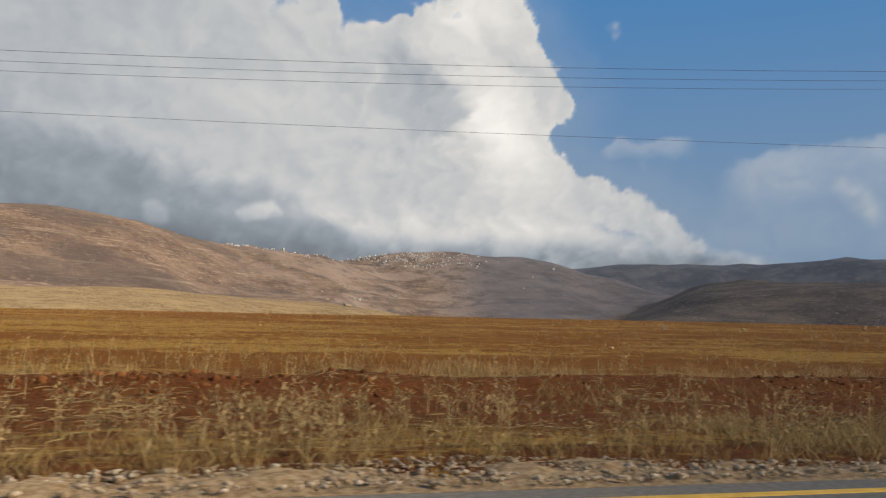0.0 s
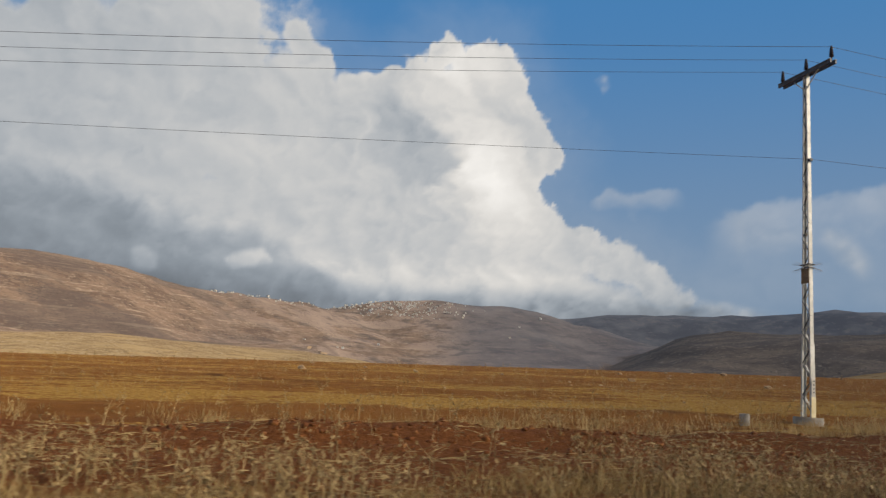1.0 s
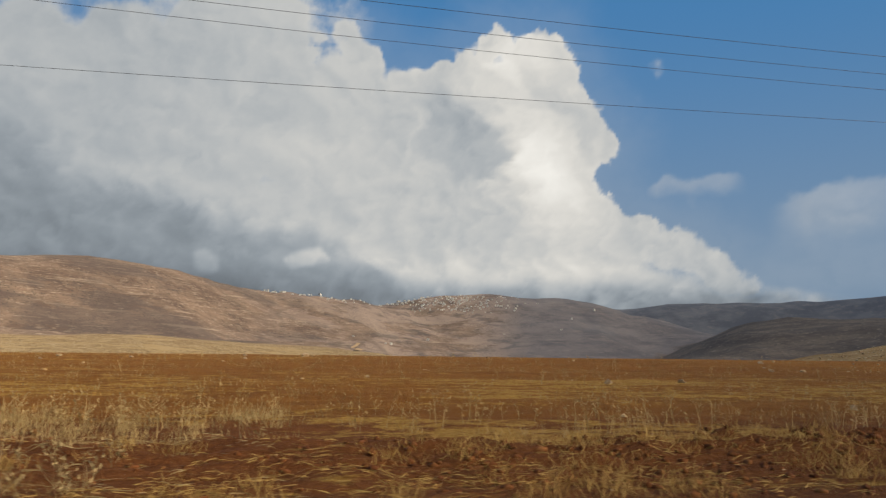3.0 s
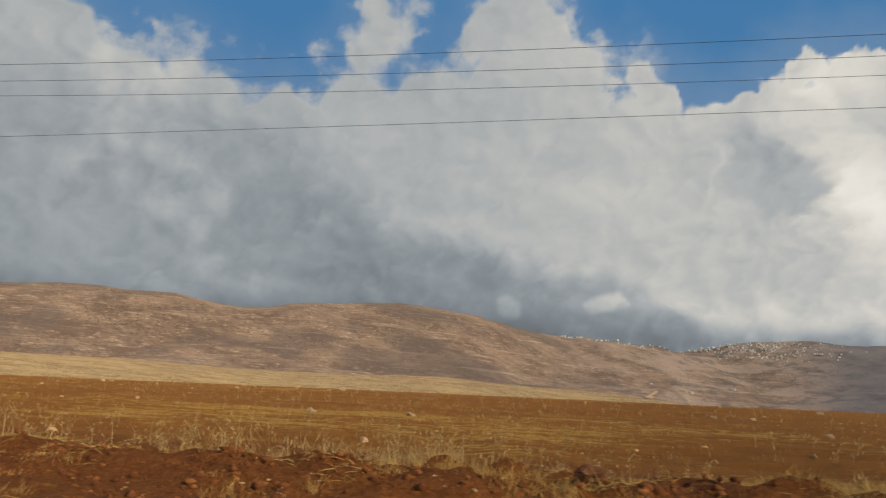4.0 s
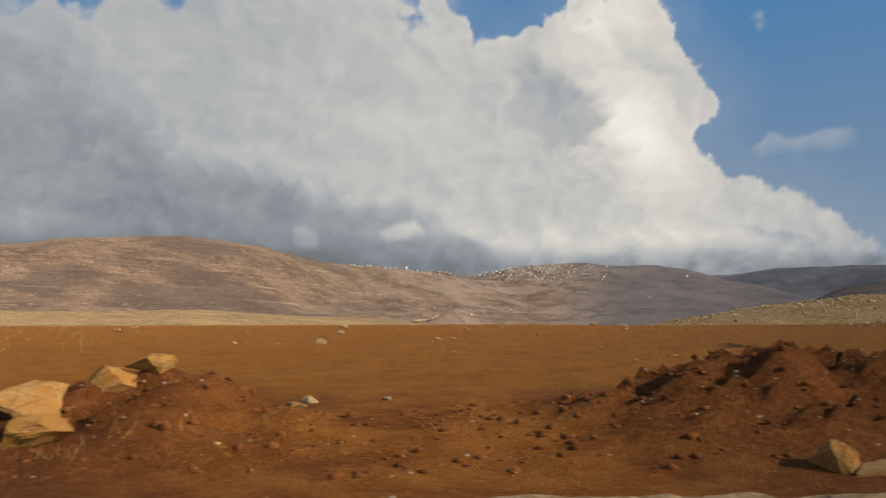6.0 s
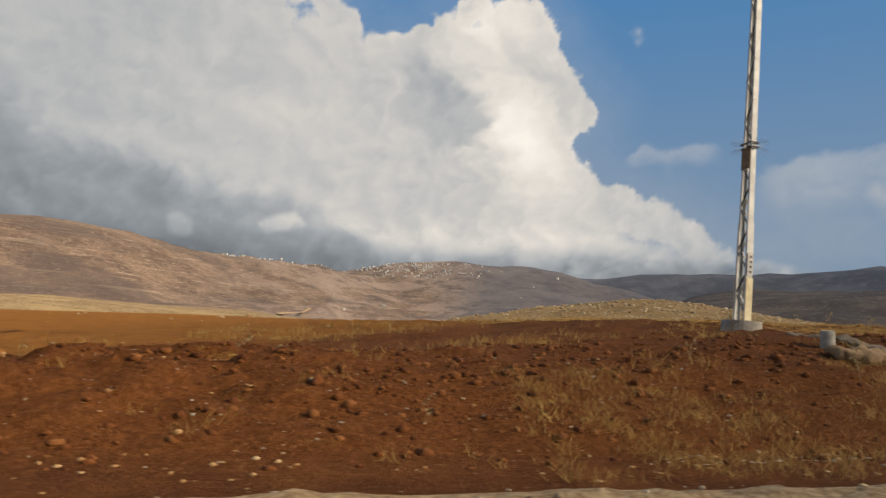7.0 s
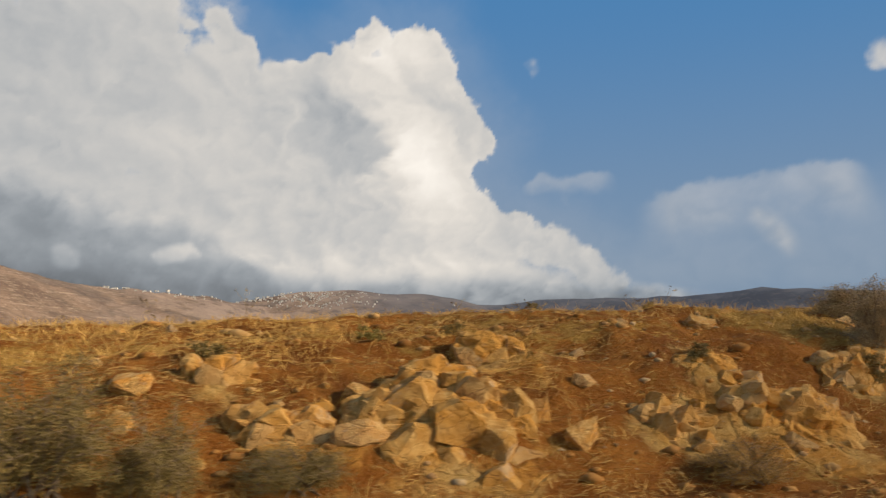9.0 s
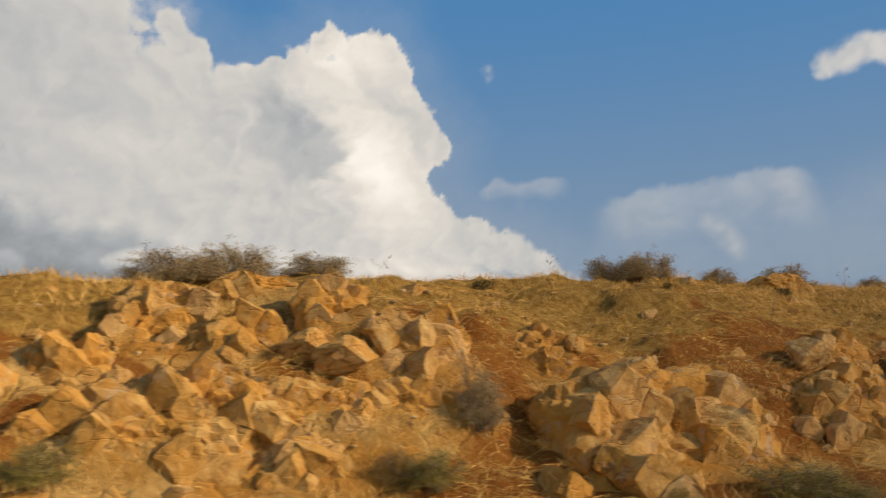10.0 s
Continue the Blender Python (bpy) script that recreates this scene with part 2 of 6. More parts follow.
def blade_material(name, a, b, c=None):
    n = Nodes(name, 0.75, spec=0.2)
    v = n.mix(n.island(), a, b)
    if c:
        v = n.mix(n.ramp(n.noise(0.5, 3, 0.6), 0.45, 0.62), v, c)
    n.colour(v)
    return n.mat


def plain_material(name, a, b, scale=8.0, rough=0.8, metal=0.0, relief=0.4):
    n = Nodes(name, rough, metal)
    n.colour(n.mix(n.ramp(n.noise(scale, 6, 0.65), 0.35, 0.68), a, b))
    n.bump(n.noise(scale * 6, 5, 0.7), relief, 0.01)
    return n.mat


GROUND = ground_material()
LIMESTONE = stone_material("limestone", (0.47, 0.26, 0.075), (0.74, 0.51, 0.21), (0.62, 0.31, 0.068))
HEAP_STONE = stone_material("soiled_limestone", (0.34, 0.175, 0.05), (0.56, 0.36, 0.135), (0.46, 0.22, 0.05))
BEDROCK = stone_material("jointed_limestone", (0.45, 0.235, 0.055), (0.70, 0.475, 0.185), (0.59, 0.30, 0.058), 5.0, 3.2)
PALE_STONE = stone_material("pale_stone", (0.38, 0.28, 0.17), (0.55, 0.44, 0.30), (0.44, 0.28, 0.14))
CLOD = stone_material("red_clod", (0.10, 0.036, 0.016), (0.19, 0.075, 0.03), (0.14, 0.05, 0.02), 9.0)
STRAW = blade_material("dry_straw", (0.30, 0.165, 0.04), (0.62, 0.42, 0.145))
GOLD = blade_material("golden_grass", (0.55, 0.31, 0.068), (0.94, 0.645, 0.215))
BANK_STRAW = blade_material("bank_straw", (0.36, 0.19, 0.045), (0.74, 0.50, 0.18))
PALE_STRAW = blade_material("pale_straw", (0.30, 0.19, 0.07), (0.60, 0.44, 0.21))
WEED = blade_material("dry_weed", (0.20, 0.135, 0.06), (0.56, 0.42, 0.21))
OLIVE_WEED = blade_material("olive_weed", (0.20, 0.13, 0.045), (0.46, 0.335, 0.145))
LEAF = blade_material("thorn_leaf", (0.19, 0.135, 0.042), (0.36, 0.265, 0.095))
TWIG = plain_material("twig_bark", (0.2, 0.14, 0.085), (0.34, 0.25, 0.16), 20.0)
ASPHALT = plain_material("asphalt", (0.13, 0.12, 0.105), (0.20, 0.185, 0.16), 12.0, 0.85)
GRAVEL = plain_material("gravel", (0.22, 0.14, 0.07), (0.43, 0.32, 0.19), 11.0, 0.95, relief=1.0)
YELLOW = plain_material("road_paint", (0.55, 0.33, 0.04), (0.68, 0.43, 0.07), 5.0, 0.7)
STEEL = plain_material("galvanised_steel", (0.40, 0.405, 0.40), (0.55, 0.555, 0.545), 3.0, 0.55, 0.3, 0.1)
DARK_STEEL = plain_material("dark_steel", (0.06, 0.065, 0.075), (0.12, 0.12, 0.13), 6.0, 0.55, 0.5, 0.1)
PAINT_PALE = plain_material("cream_paint", (0.58, 0.49, 0.30), (0.72, 0.64, 0.44), 4.0, 0.7, relief=0.1)
CONCRETE = plain_material("concrete", (0.34, 0.31, 0.27), (0.52, 0.48, 0.42), 5.0, 0.9, relief=0.5)
INSULATOR = plain_material("glazed_insulator", (0.03, 0.022, 0.02), (0.06, 0.045, 0.04), 9.0, 0.25, relief=0.0)
CABLE = plain_material("cable", (0.05, 0.05, 0.055), (0.09, 0.09, 0.09), 4.0, 0.5, 0.4, 0.0)
HOUSE_WALL = plain_material("house_wall", (0.62, 0.60, 0.56), (0.84, 0.82, 0.78), 0.06, 0.85, relief=0.0)
HOUSE_ROOF = plain_material("house_roof", (0.45, 0.42, 0.38), (0.68, 0.65, 0.60), 0.05, 0.85, relief=0.0)
PLASTIC = plain_material("torn_plastic", (0.42, 0.40, 0.37), (0.60, 0.58, 0.55), 6.0, 0.4, relief=0.2)


# ---- ground: one sheet from the road to the far hills ----
def profile(v, *pairs):
    return np.interp(v, pairs[0::2], pairs[1::2])


def cosine(v, *pairs):
    """Interpolation through pairs with level ends, for rounded outlines."""
    xs, ys = np.array(pairs[0::2], float), np.array(pairs[1::2], float)
    k = np.clip(np.searchsorted(xs, v) - 1, 0, len(xs) - 2)
    u = np.clip((v - xs[k]) / (xs[k + 1] - xs[k]), 0, 1)
    u = 0.5 * u + 0.5 * u * u * (3 - 2 * u)
    return ys[k] + (ys[k + 1] - ys[k]) * u


def ridge(az, r, near, crest_r, el):
    """A hill seen from the road: foot at near metres, crest at crest_r, with its crest at el degrees."""
    top = 1.35 + crest_r * np.tan(np.radians(el))
    u = np.clip((r - near) / (crest_r - near), 0, 1)
    up = u ** (1.15 + 0.9 * smooth(-12, 2, az)) * (1.0 - 0.12 * np.sin(u * np.pi * 2))
    down = 1 - 0.75 * smooth(0, 1, (r - crest_r) / (0.6 * crest_r))
    return np.where(r < crest_r, -14 + (top + 14) * up, -14 + (top + 14) * down)


# masses of jointed rock in the cutting: x, y, wide, high
OUTCROPS = [(200.66, 7.65, 2.55, 0.88), (200.96, 8.70, 1.23, 0.42), (203.76, 8.03, 1.41, 0.40), (204.76, 7.86, 1.04, 0.59), (205.43, 7.58, 1.19, 0.81), (201.98, 9.65, 1.06, 0.33), (198.52, 9.32, 0.99, 0.35), (204.90, 8.95, 1.07, 0.34), (199.01, 8.16, 1.35, 0.37), (207.15, 8.95, 0.85, 0.61), (211.91, 8.90, 2.61, 0.92), (211.77, 7.93, 1.88, 1.01), (210.83, 8.46, 0.85, 0.80), (208.59, 9.09, 1.35, 0.50), (208.05, 9.17, 1.25, 0.45), (213.73, 8.04, 0.84, 0.78), (215.39, 8.33, 1.01, 0.63), (215.80, 7.42, 2.17, 1.33), (217.32, 10.32, 1.61, 0.50), (213.98, 7.82, 1.14, 0.41), (211.36, 7.41, 1.03, 0.41), (219.41, 8.88, 1.01, 0.54), (220.21, 9.67, 1.32, 0.93), (220.26, 7.54, 2.36, 1.09), (221.20, 9.12, 0.91, 0.63), (221.58, 10.74, 1.37, 0.27), (222.25, 9.21, 0.97, 0.58), (221.85, 7.76, 1.58, 0.82), (223.19, 8.37, 1.36, 0.94), (222.77, 8.01, 1.06, 0.56), (225.03, 9.13, 1.00, 0.60), (226.07, 8.63, 0.85, 0.40), (225.85, 7.13, 3.41, 1.31), (221.66, 7.42, 1.24, 0.40), (229.85, 8.64, 0.98, 0.73), (231.26, 11.35, 1.14, 0.21), (218.10, 8.10, 1.45, 0.90), (217.00, 7.60, 1.57, 1.01), (229.00, 7.50, 1.94, 1.01), (231.50, 7.50, 2.42, 1.24), (234.50, 7.80, 2.66, 1.12)]


def bedrock(x, y):
    """How much bare rock shows at a place of the cutting."""
    out = np.zeros(np.shape(x))
    for ox, oy, w, h in OUTCROPS:
        out = np.maximum(out, np.exp(-(((x - ox) / (0.62 * w)) ** 2) - ((y - oy - 0.1) / (0.35 * w + 0.25)) ** 2))
    return out


def gully(x, y):
    """Bare soil that runs down between the outcrops."""
    at = x + 0.25 * (y - 9) + 0.5 * fbm(x * 0.5, y * 0.6, 2, 71)
    return (bump(at, 210.1, 0.9) + bump(at, 214.3, 0.7) + 0.8 * bump(at, 206.3, 0.8) + 0.7 * bump(at, 229.0, 0.8) + 0.5 * bump(at, 224.2, 0.5)) * (1 - smooth(11.5, 13.5, y))


def terrain(x, y, parts=False):
    x, y = np.asarray(x, float), np.asarray(y, float)
    az = np.degrees(np.arctan2(x - 100, np.maximum(y, 1e-3)))
    r = np.hypot(x - 100, y)
    # the field
    field = profile(y, 6.9, -0.05, 8.2, 0.0, 12, 0.03, 16, 0.1, 20, 0.33, 23, 0.6, 30, 1.05, 59, 2.2, 85, 2.8, 110, 2.9, 150, 0.5, 230, -10, 400, -14)
    field = field + smooth(30, 90, y) * (1 - smooth(130, 230, y)) * profile(x, -150, -0.9, -20, -0.5, 60, 0.1, 130, 0.35, 200, 0.6, 300, 0.6)
    # heap of soil along the road
    heap = profile(x, 45, 0.0, 66, 0.2, 84, 0.36, 94, 0.38, 98, 0.46, 103, 0.44, 107, 0.38, 110, 0.34, 112, 0.32, 114.5, 0.3, 116, 0.42, 117.8, 0.42, 119.1, 0.54, 120.2, 0.42, 121.4, 0.24, 122, 0.42, 123.4, 0.46, 124, 0.27, 125, 0.44, 126, 0.5, 127.2, 0.56, 127.9, 0.75, 128.7, 0.86, 129.2, 0.78, 129.8, 0.6, 130.3, 0.46, 131, 0.38, 132, 0.4, 133.5, 0.45, 134.7, 0.62, 135.4, 0.78, 136.2, 0.92, 137, 1.03, 137.8, 1.08, 138.6, 1.05, 139.2, 0.96, 139.9, 0.55, 140.6, 0.36, 141.8, 0.46, 143.1, 0.65, 144, 0.7, 146, 0.55, 152, 0.9, 158, 0.5, 170, 0)
    width = profile(x, 60, 1.5, 120, 1.5, 136, 1.9, 150, 2.2)
    lumps = (0.4 * np.abs(fbm(x * 1.2, y * 1.2, 3, 2)) - 0.1) * (1 - smooth(121, 127, x)) + fbm(x * 1.6, y * 1.6, 4, 3) * 0.14 + np.abs(fbm(x * 0.55, y * 0.7, 3, 9)) * 0.15 + np.abs(fbm(x * 3.1, y * 3.1, 3, 10)) * 0.13 + np.abs(fbm(x * 6.5, y * 6.5, 2, 15)) * 0.07
    lumps = lumps * (1 - 0.7 * smooth(129.8, 131.5, x) * (1 - smooth(134.0, 136.0, x)))
    ridge_y = profile(x, 60, 12.2, 110, 11.7, 126, 11.4, 129, 10.8, 140, 10.8, 155, 11.5)
    slope_up = smooth(7.7, ridge_y + 0.5, y) ** 0.85
    front = np.exp(-np.abs((y - ridge_y) / width) ** 2.4)
    front = front + (np.maximum(front, slope_up) - front) * smooth(100, 118, x)
    mound = heap * np.where(y < ridge_y, front, np.exp(-np.abs((y - ridge_y) / width) ** 2.4))
    near = field + mound * (0.85 + lumps) + smooth(8.2, 9.2, y) * (1 - smooth(14, 20, y)) * np.clip(heap, 0.12, 1) * lumps * 0.55
    near = near + 0.06 * (1 - smooth(58, 68, x)) * smooth(7.05, 7.3, y) * (1 - smooth(8.2, 9, y))
    # low turned furrows beside the first pole
    near = near + (0.26 + 0.1 * fbm(x * 0.35, y * 0.2, 3, 7)) * bump(y, 15.4 + 0.6 * fbm(x * 0.08, x * 0, 2, 5), 1.1) * (1 - smooth(50, 62, x)) + 0.05 * fbm(x * 0.5, y * 0.9, 3, 6) * smooth(8.5, 11, y) * (1 - smooth(60, 120, y))
    # the bank that rises on the later stretch
    yb = y + (0.5 * smooth(166, 180, x) + 0.5 * smooth(176, 188, x) * (1 - smooth(8.5, 10, y))) * (1 - smooth(12, 18, y))
    bank = profile(yb, 7.6, -0.02, 8.6, 0.12, 9.6, 0.62, 10.6, 1.05, 12.4, 1.46, 15.7, 1.68, 18.2, 1.92, 24, 1.98, 32, 2.05, 60, 2.6, 110, 3.2, 160, 1.5, 260, -8, 400, -14)
    bank = bank + 0.36 * smooth(172, 186, x) * bump(y, 13.7, 2.2)
    bank = bank + (0.07 * fbm(x * 0.9, y * 0.9, 4, 12) + 0.07 * np.abs(fbm(x * 3.0, y * 3.0, 4, 14)) * (1 - smooth(14, 20, y))) * smooth(8, 10, y)
    near = near + (bank - near) * smooth(143, 166, x + 0.25 * (y - 12) * (1 - smooth(20, 60, y)))
    # the rocky cutting at the end
    crest = profile(x, 190, 2.25, 198, 2.33, 203, 2.35, 205.5, 2.62, 209, 2.7, 215, 2.95, 218, 3.03, 221, 3.06, 226, 3.28, 233, 3.38, 245, 3.25)
    yc = y + (0.4 * fbm(x * 0.35, y * 0.3, 3, 23)) * (1 - smooth(11, 14, y)) * smooth(7, 8, y)
    crest = 1.35 + (0.985 * crest - 1.35) * 0.84
    cut = crest * profile(yc, 5.5, -0.015, 6.3, 0.012, 6.9, 0.035, 7.2, 0.06, 7.7, 0.16, 8.4, 0.35, 9.2, 0.57, 9.8, 0.69, 10.6, 0.82, 11.4, 0.93, 12.2, 0.99, 13.5, 1.0, 18, 1.0, 400, 1.0)
    cut = cut + (profile(y, 22, 0, 40, 0.2, 110, 0.5, 260, -10.5, 400, -17))
    slope = smooth(7.2, 8, y) * (1 - smooth(12, 15, y))
    ledge, gap = cells(x * 0.55 + 0.4 * fbm(x * 0.8, y * 0.8, 2, 27), y * 1.25 + 0.4 * fbm(x * 0.8 + 9, y * 0.8, 2, 29), 77)
    cut = cut - 0.18 * np.clip(gully(x, y), 0, 1) * smooth(7.4, 8.4, y) + slope * (0.20 * (ledge - 0.5) * smooth(0.0, 0.25, gap) + 0.10 * fbm(x * 0.9, y * 1.3, 4, 25) + 0.07 * np.abs(fbm(x * 2.6, y * 3.2, 3, 26)))
    near = near + (cut - near) * smooth(192, 204, x)
    # stony rise behind the field
    stony = (9.6 + 0.5 * fbm(x / 9.0, y / 14.0, 3, 48)) * np.exp(-(((x - 231) / 46) ** 2) - (((y - 172) / 45) ** 2)) + 3.4 * np.exp(-(((x - 330) / 70) ** 2) - (((y - 170) / 50) ** 2))
    near = np.where(stony > 0.05, np.maximum(near, near * 0.2 + stony + 1.2), near)
    side = np.where(y < 6.9 - 1.1 * smooth(181, 191, x) - 0.25 * smooth(192, 198, x), -0.08 - 0.25 * smooth(-6, -9, y), near)
    z = side
    # hills
    l1 = ridge(az, r, 430, 1000, cosine(az, -60, 2.2, -36, 2.1, -22, 1.85, -12, 2.1, -5, 1.8, 0, 1.5, 4, 1.2, 9, 0.6, 14, 0.0, 30, -0.6))
    l2 = ridge(az, r, 1050, cosine(az, -60, 1700, -25, 1750, -12, 2130, 2, 2480, 10, 2600), cosine(az, -70, 5.5, -45, 6.0, -35.5, 6.8, -28, 6.35, -24.3, 6.25, -20, 6.9, -14.3, 7.25, -9.5, 6.75, -4.5, 5.8, 0, 5.45, 4, 5.0, 8, 4.2, 13, 2.8, 20, 1.0, 30, 0.0))
    l3 = ridge(az, r, 1300, 2800, cosine(az, 0, 3.2, 6, 4.75, 10, 5.35, 13, 5.55, 18, 5.35, 21, 4.95, 24, 4.1, 30, 2.6, 40, 2.0, 60, 1.5))
    l4 = ridge(az, r, 2900, 4250, cosine(az, 10, 3.8, 20, 4.55, 23, 4.55, 27, 4.8, 33, 4.9, 36, 4.9, 41, 5.25, 45, 4.95, 50, 4.7, 60, 4.9, 80, 4.0))
    l5 = ridge(az, r, 900, 2050, cosine(az, 18, -0.5, 24, 0.7, 28, 2.2, 31, 3.2, 34, 3.5, 40, 3.65, 46, 3.75, 55, 3.6, 75, 3.0))
    folds = np.abs(fbm(x / 420.0, y / 520.0, 4, 41)) * 34 - 10 + fbm(x / 110.0, y / 130.0, 4, 45) * 4
    hills = np.maximum.reduce([l1, l2, l3, l4, l5])
    crest = np.maximum.reduce([bump(r, 1000, 130), bump(r, 1950, 420) * (az < 6), bump(r, 2800, 160), bump(r, 4250, 200), bump(r, 2050, 150)])
    hills = hills + folds * smooth(700, 1300, r) * (1 - 0.85 * crest) + fbm(x / 60.0, y / 60.0, 3, 47) * 1.6 * smooth(450, 700, r)
    far = smooth(300, 450, r) * (y > 0)
    z = z + (np.maximum(hills, -14) - z) * far
    if not parts:
        return z
    m = dict(
        hill=smooth(900, 1080, r) * (y > 0),
        # bearings whose slopes get the painted haze and shadow patches
        hazy_slope=smooth(-8, 6, az) * (1 - smooth(19, 26, az)) * (y > 0),
        pale=np.clip(smooth(320, 450, r) * (1 - smooth(980, 1090, r)) + 0.8 * np.clip((stony - 1.2) / 2.0, 0, 1), 0, 1) * (y > 0),
        # where the cloud's shadow is painted: the nearer hill on the right
        cloud_shade=np.clip(np.maximum((l5 + 1 >= np.maximum.reduce([l1, l2, l3])) * smooth(1000, 1200, r) * smooth(23, 27, az), 0), 0, 1) * (y > 0),
        # painted haze beyond 2900 m, painted cloud shade on the right-hand slopes
        haze_shade=np.clip(smooth(2900, 3100, r) + 0.7 * smooth(11.5, 17, az) * smooth(1000, 1300, r) * (l5 + 1 < np.maximum(l2, l3)), 0, 1) * (y > 0),
        field=smooth(16, 21, y) * (1 - smooth(142, 170, x) * (1 - smooth(16, 24, y))),
    )
    weeds = (1 - smooth(56, 74, x)) * ((0.5 - 0.15 * smooth(14, 24, x)) * bump(y, 8.4, 1.9) + 0.5 * bump(y, 18.6, 2.2) - 0.3 * bump(y, 21.6, 0.9) + 0.25 * bump(y, 24.5, 3.0) + 0.47 * smooth(19, 24, y) * (1 - smooth(60, 95, y)))
    weeds = weeds + smooth(60, 74, x) * (1 - smooth(104, 112, x)) * (0.6 * bump(y, 16.5, 2.6) + 0.25 * bump(y, 9.2, 1.0) + 0.3 * bump(y, 28, 6) + 0.22 * smooth(18, 24, y) * (1 - smooth(70, 100, y)))
    weeds = weeds + smooth(150, 172, x) * ((0.16 + 0.40 * smooth(164, 176, x)) * smooth(8.8, 11, y) * (1 - smooth(60, 110, y)) + 0.15 * bump(y, 8.4, 0.8) + 0.3 * smooth(178, 188, x) * bump(y, 7.2, 0.9))
    weeds = weeds + smooth(108, 116, x) * (1 - smooth(140, 160, x)) * 0.15 * smooth(12.5, 14, y)
    weeds = weeds + 0.5 * smooth(203, 214, x) * smooth(8.8, 10.5, y) * (1 - smooth(30, 60, y)) - 0.7 * gully(x, y)
    m["straw"] = np.clip(weeds + 0.25 * fbm(x * 0.15, y * 0.3, 3, 61), 0, 1) * (y > 5.6) + 0.5 * (y < -6)
    m["ochre"] = (smooth(172, 192, x) + 0.9 * smooth(128, 132, x) * (1 - smooth(133.5, 137, x))) * (y > 5.4) * (1 - smooth(40, 90, y))
    m["warm"] = (0.55 + 0.45 * smooth(94, 110, x)) * (1 - smooth(150, 175, x)) * smooth(12, 16, y)
    m["heap"] = (1 - 0.95 * smooth(126, 131, x) * (1 - smooth(133.5, 136.5, x))) * np.clip(heap * 2.2, 0, 1) * smooth(8.0, 8.8, y) * (1 - smooth(13.5, 15.5, y)) * (1 - smooth(160, 176, x))
    turned = (1 - smooth(54, 66, x)) * smooth(8.6, 10.2, y + 0.5 * fbm(x * 0.3, y * 0.4, 3, 63)) * (1 - smooth(15.9, 16.8, y + 0.3 * fbm(x * 0.5, y * 0.5, 3, 64)))
    slump = smooth(163.6, 165.2, x + 0.4 * fbm(x, y, 3, 65)) * (1 - smooth(169.5, 173.5, x)) * smooth(8.5, 9.2, y) * (1 - smooth(11.5, 13.5, y))
    m["heap"] = np.clip(m["heap"] + 0.95 * turned + 0.32 * slump, 0, 1)
    m["straw"] = m["straw"] * (1 - 0.75 * slump)
    m["rock"] = np.clip(smooth(188, 206, x) * smooth(7.0, 7.3, y) * (0.30 + 0.5 * bedrock(x, y) - 0.35 * gully(x, y) - 0.4 * smooth(10.2, 12.5, y)) + 0.85 * np.clip(stony - 2, 0, 1), 0, 1)
    return z, m


def spread(*stretches):
    """Grid lines from rows of (start, stop, step)."""
    return np.concatenate([np.arange(a, b, s) for a, b, s in stretches])


def growing(start, stop, step, ratio):
    out, v = [], start
    while v < stop:
        out.append(v)
        v += step
        step *= ratio
    return np.array(out + [stop])


grow_x = growing(0, 5600, 0.7, 1.055)
xs = np.concatenate([(-22 - grow_x)[::-1], spread((-21.7, 84, 0.42), (84, 150, 0.17), (150, 193, 0.24), (193, 236, 0.13), (236, 244, 0.3)), 244.2 + grow_x])
ys = np.concatenate([[-5200, -1500, -500, -150, -50, -20, -9, -6.2, 5.3], spread((5.5, 6.9, 0.14), (6.9, 11.5, 0.085), (11.5, 15, 0.16), (15, 30, 0.45)), growing(30, 5600, 0.7, 1.042)])
gx, gy = np.meshgrid(xs, ys)
gz, masks = terrain(gx, gy, True)
ids = np.arange(gx.size).reshape(gx.shape)
quads = np.stack([ids[:-1, :-1], ids[:-1, 1:], ids[1:, 1:], ids[1:, :-1]], -1).reshape(-1, 4)
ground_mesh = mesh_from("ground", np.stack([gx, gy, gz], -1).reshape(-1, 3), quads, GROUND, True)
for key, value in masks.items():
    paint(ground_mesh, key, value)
ground = tagged(new("ground", ground_mesh), "reddish-brown soil, dry stubble field and stony hills", "ground", kind="structure")


def height(x, y):
    return float(terrain(np.array([x]), np.array([y]))[0])


# ---- sky backdrop ----
SKY_R = 4780.0


def cloud_cover(az, el, blobs, rough, scale, seed, flat=1.0, gain=0.4):
    """Signed cover of a cloud made of round billows (az, el, radius) that run into one another: above 0 inside."""
    wx = az + rough * fbm(az * scale, el * scale, 5, seed, gain)
    wy = el + rough * fbm(az * scale + 40, el * scale - 11, 5, seed + 7, gain)
    total = np.zeros(az.shape)
    for a, e, rad in blobs:
        total += np.exp(np.clip((rad - np.hypot((wx - a) * flat, wy - e)) / 0.3, -30, 30))
    return 0.3 * np.log(total + 1e-12)


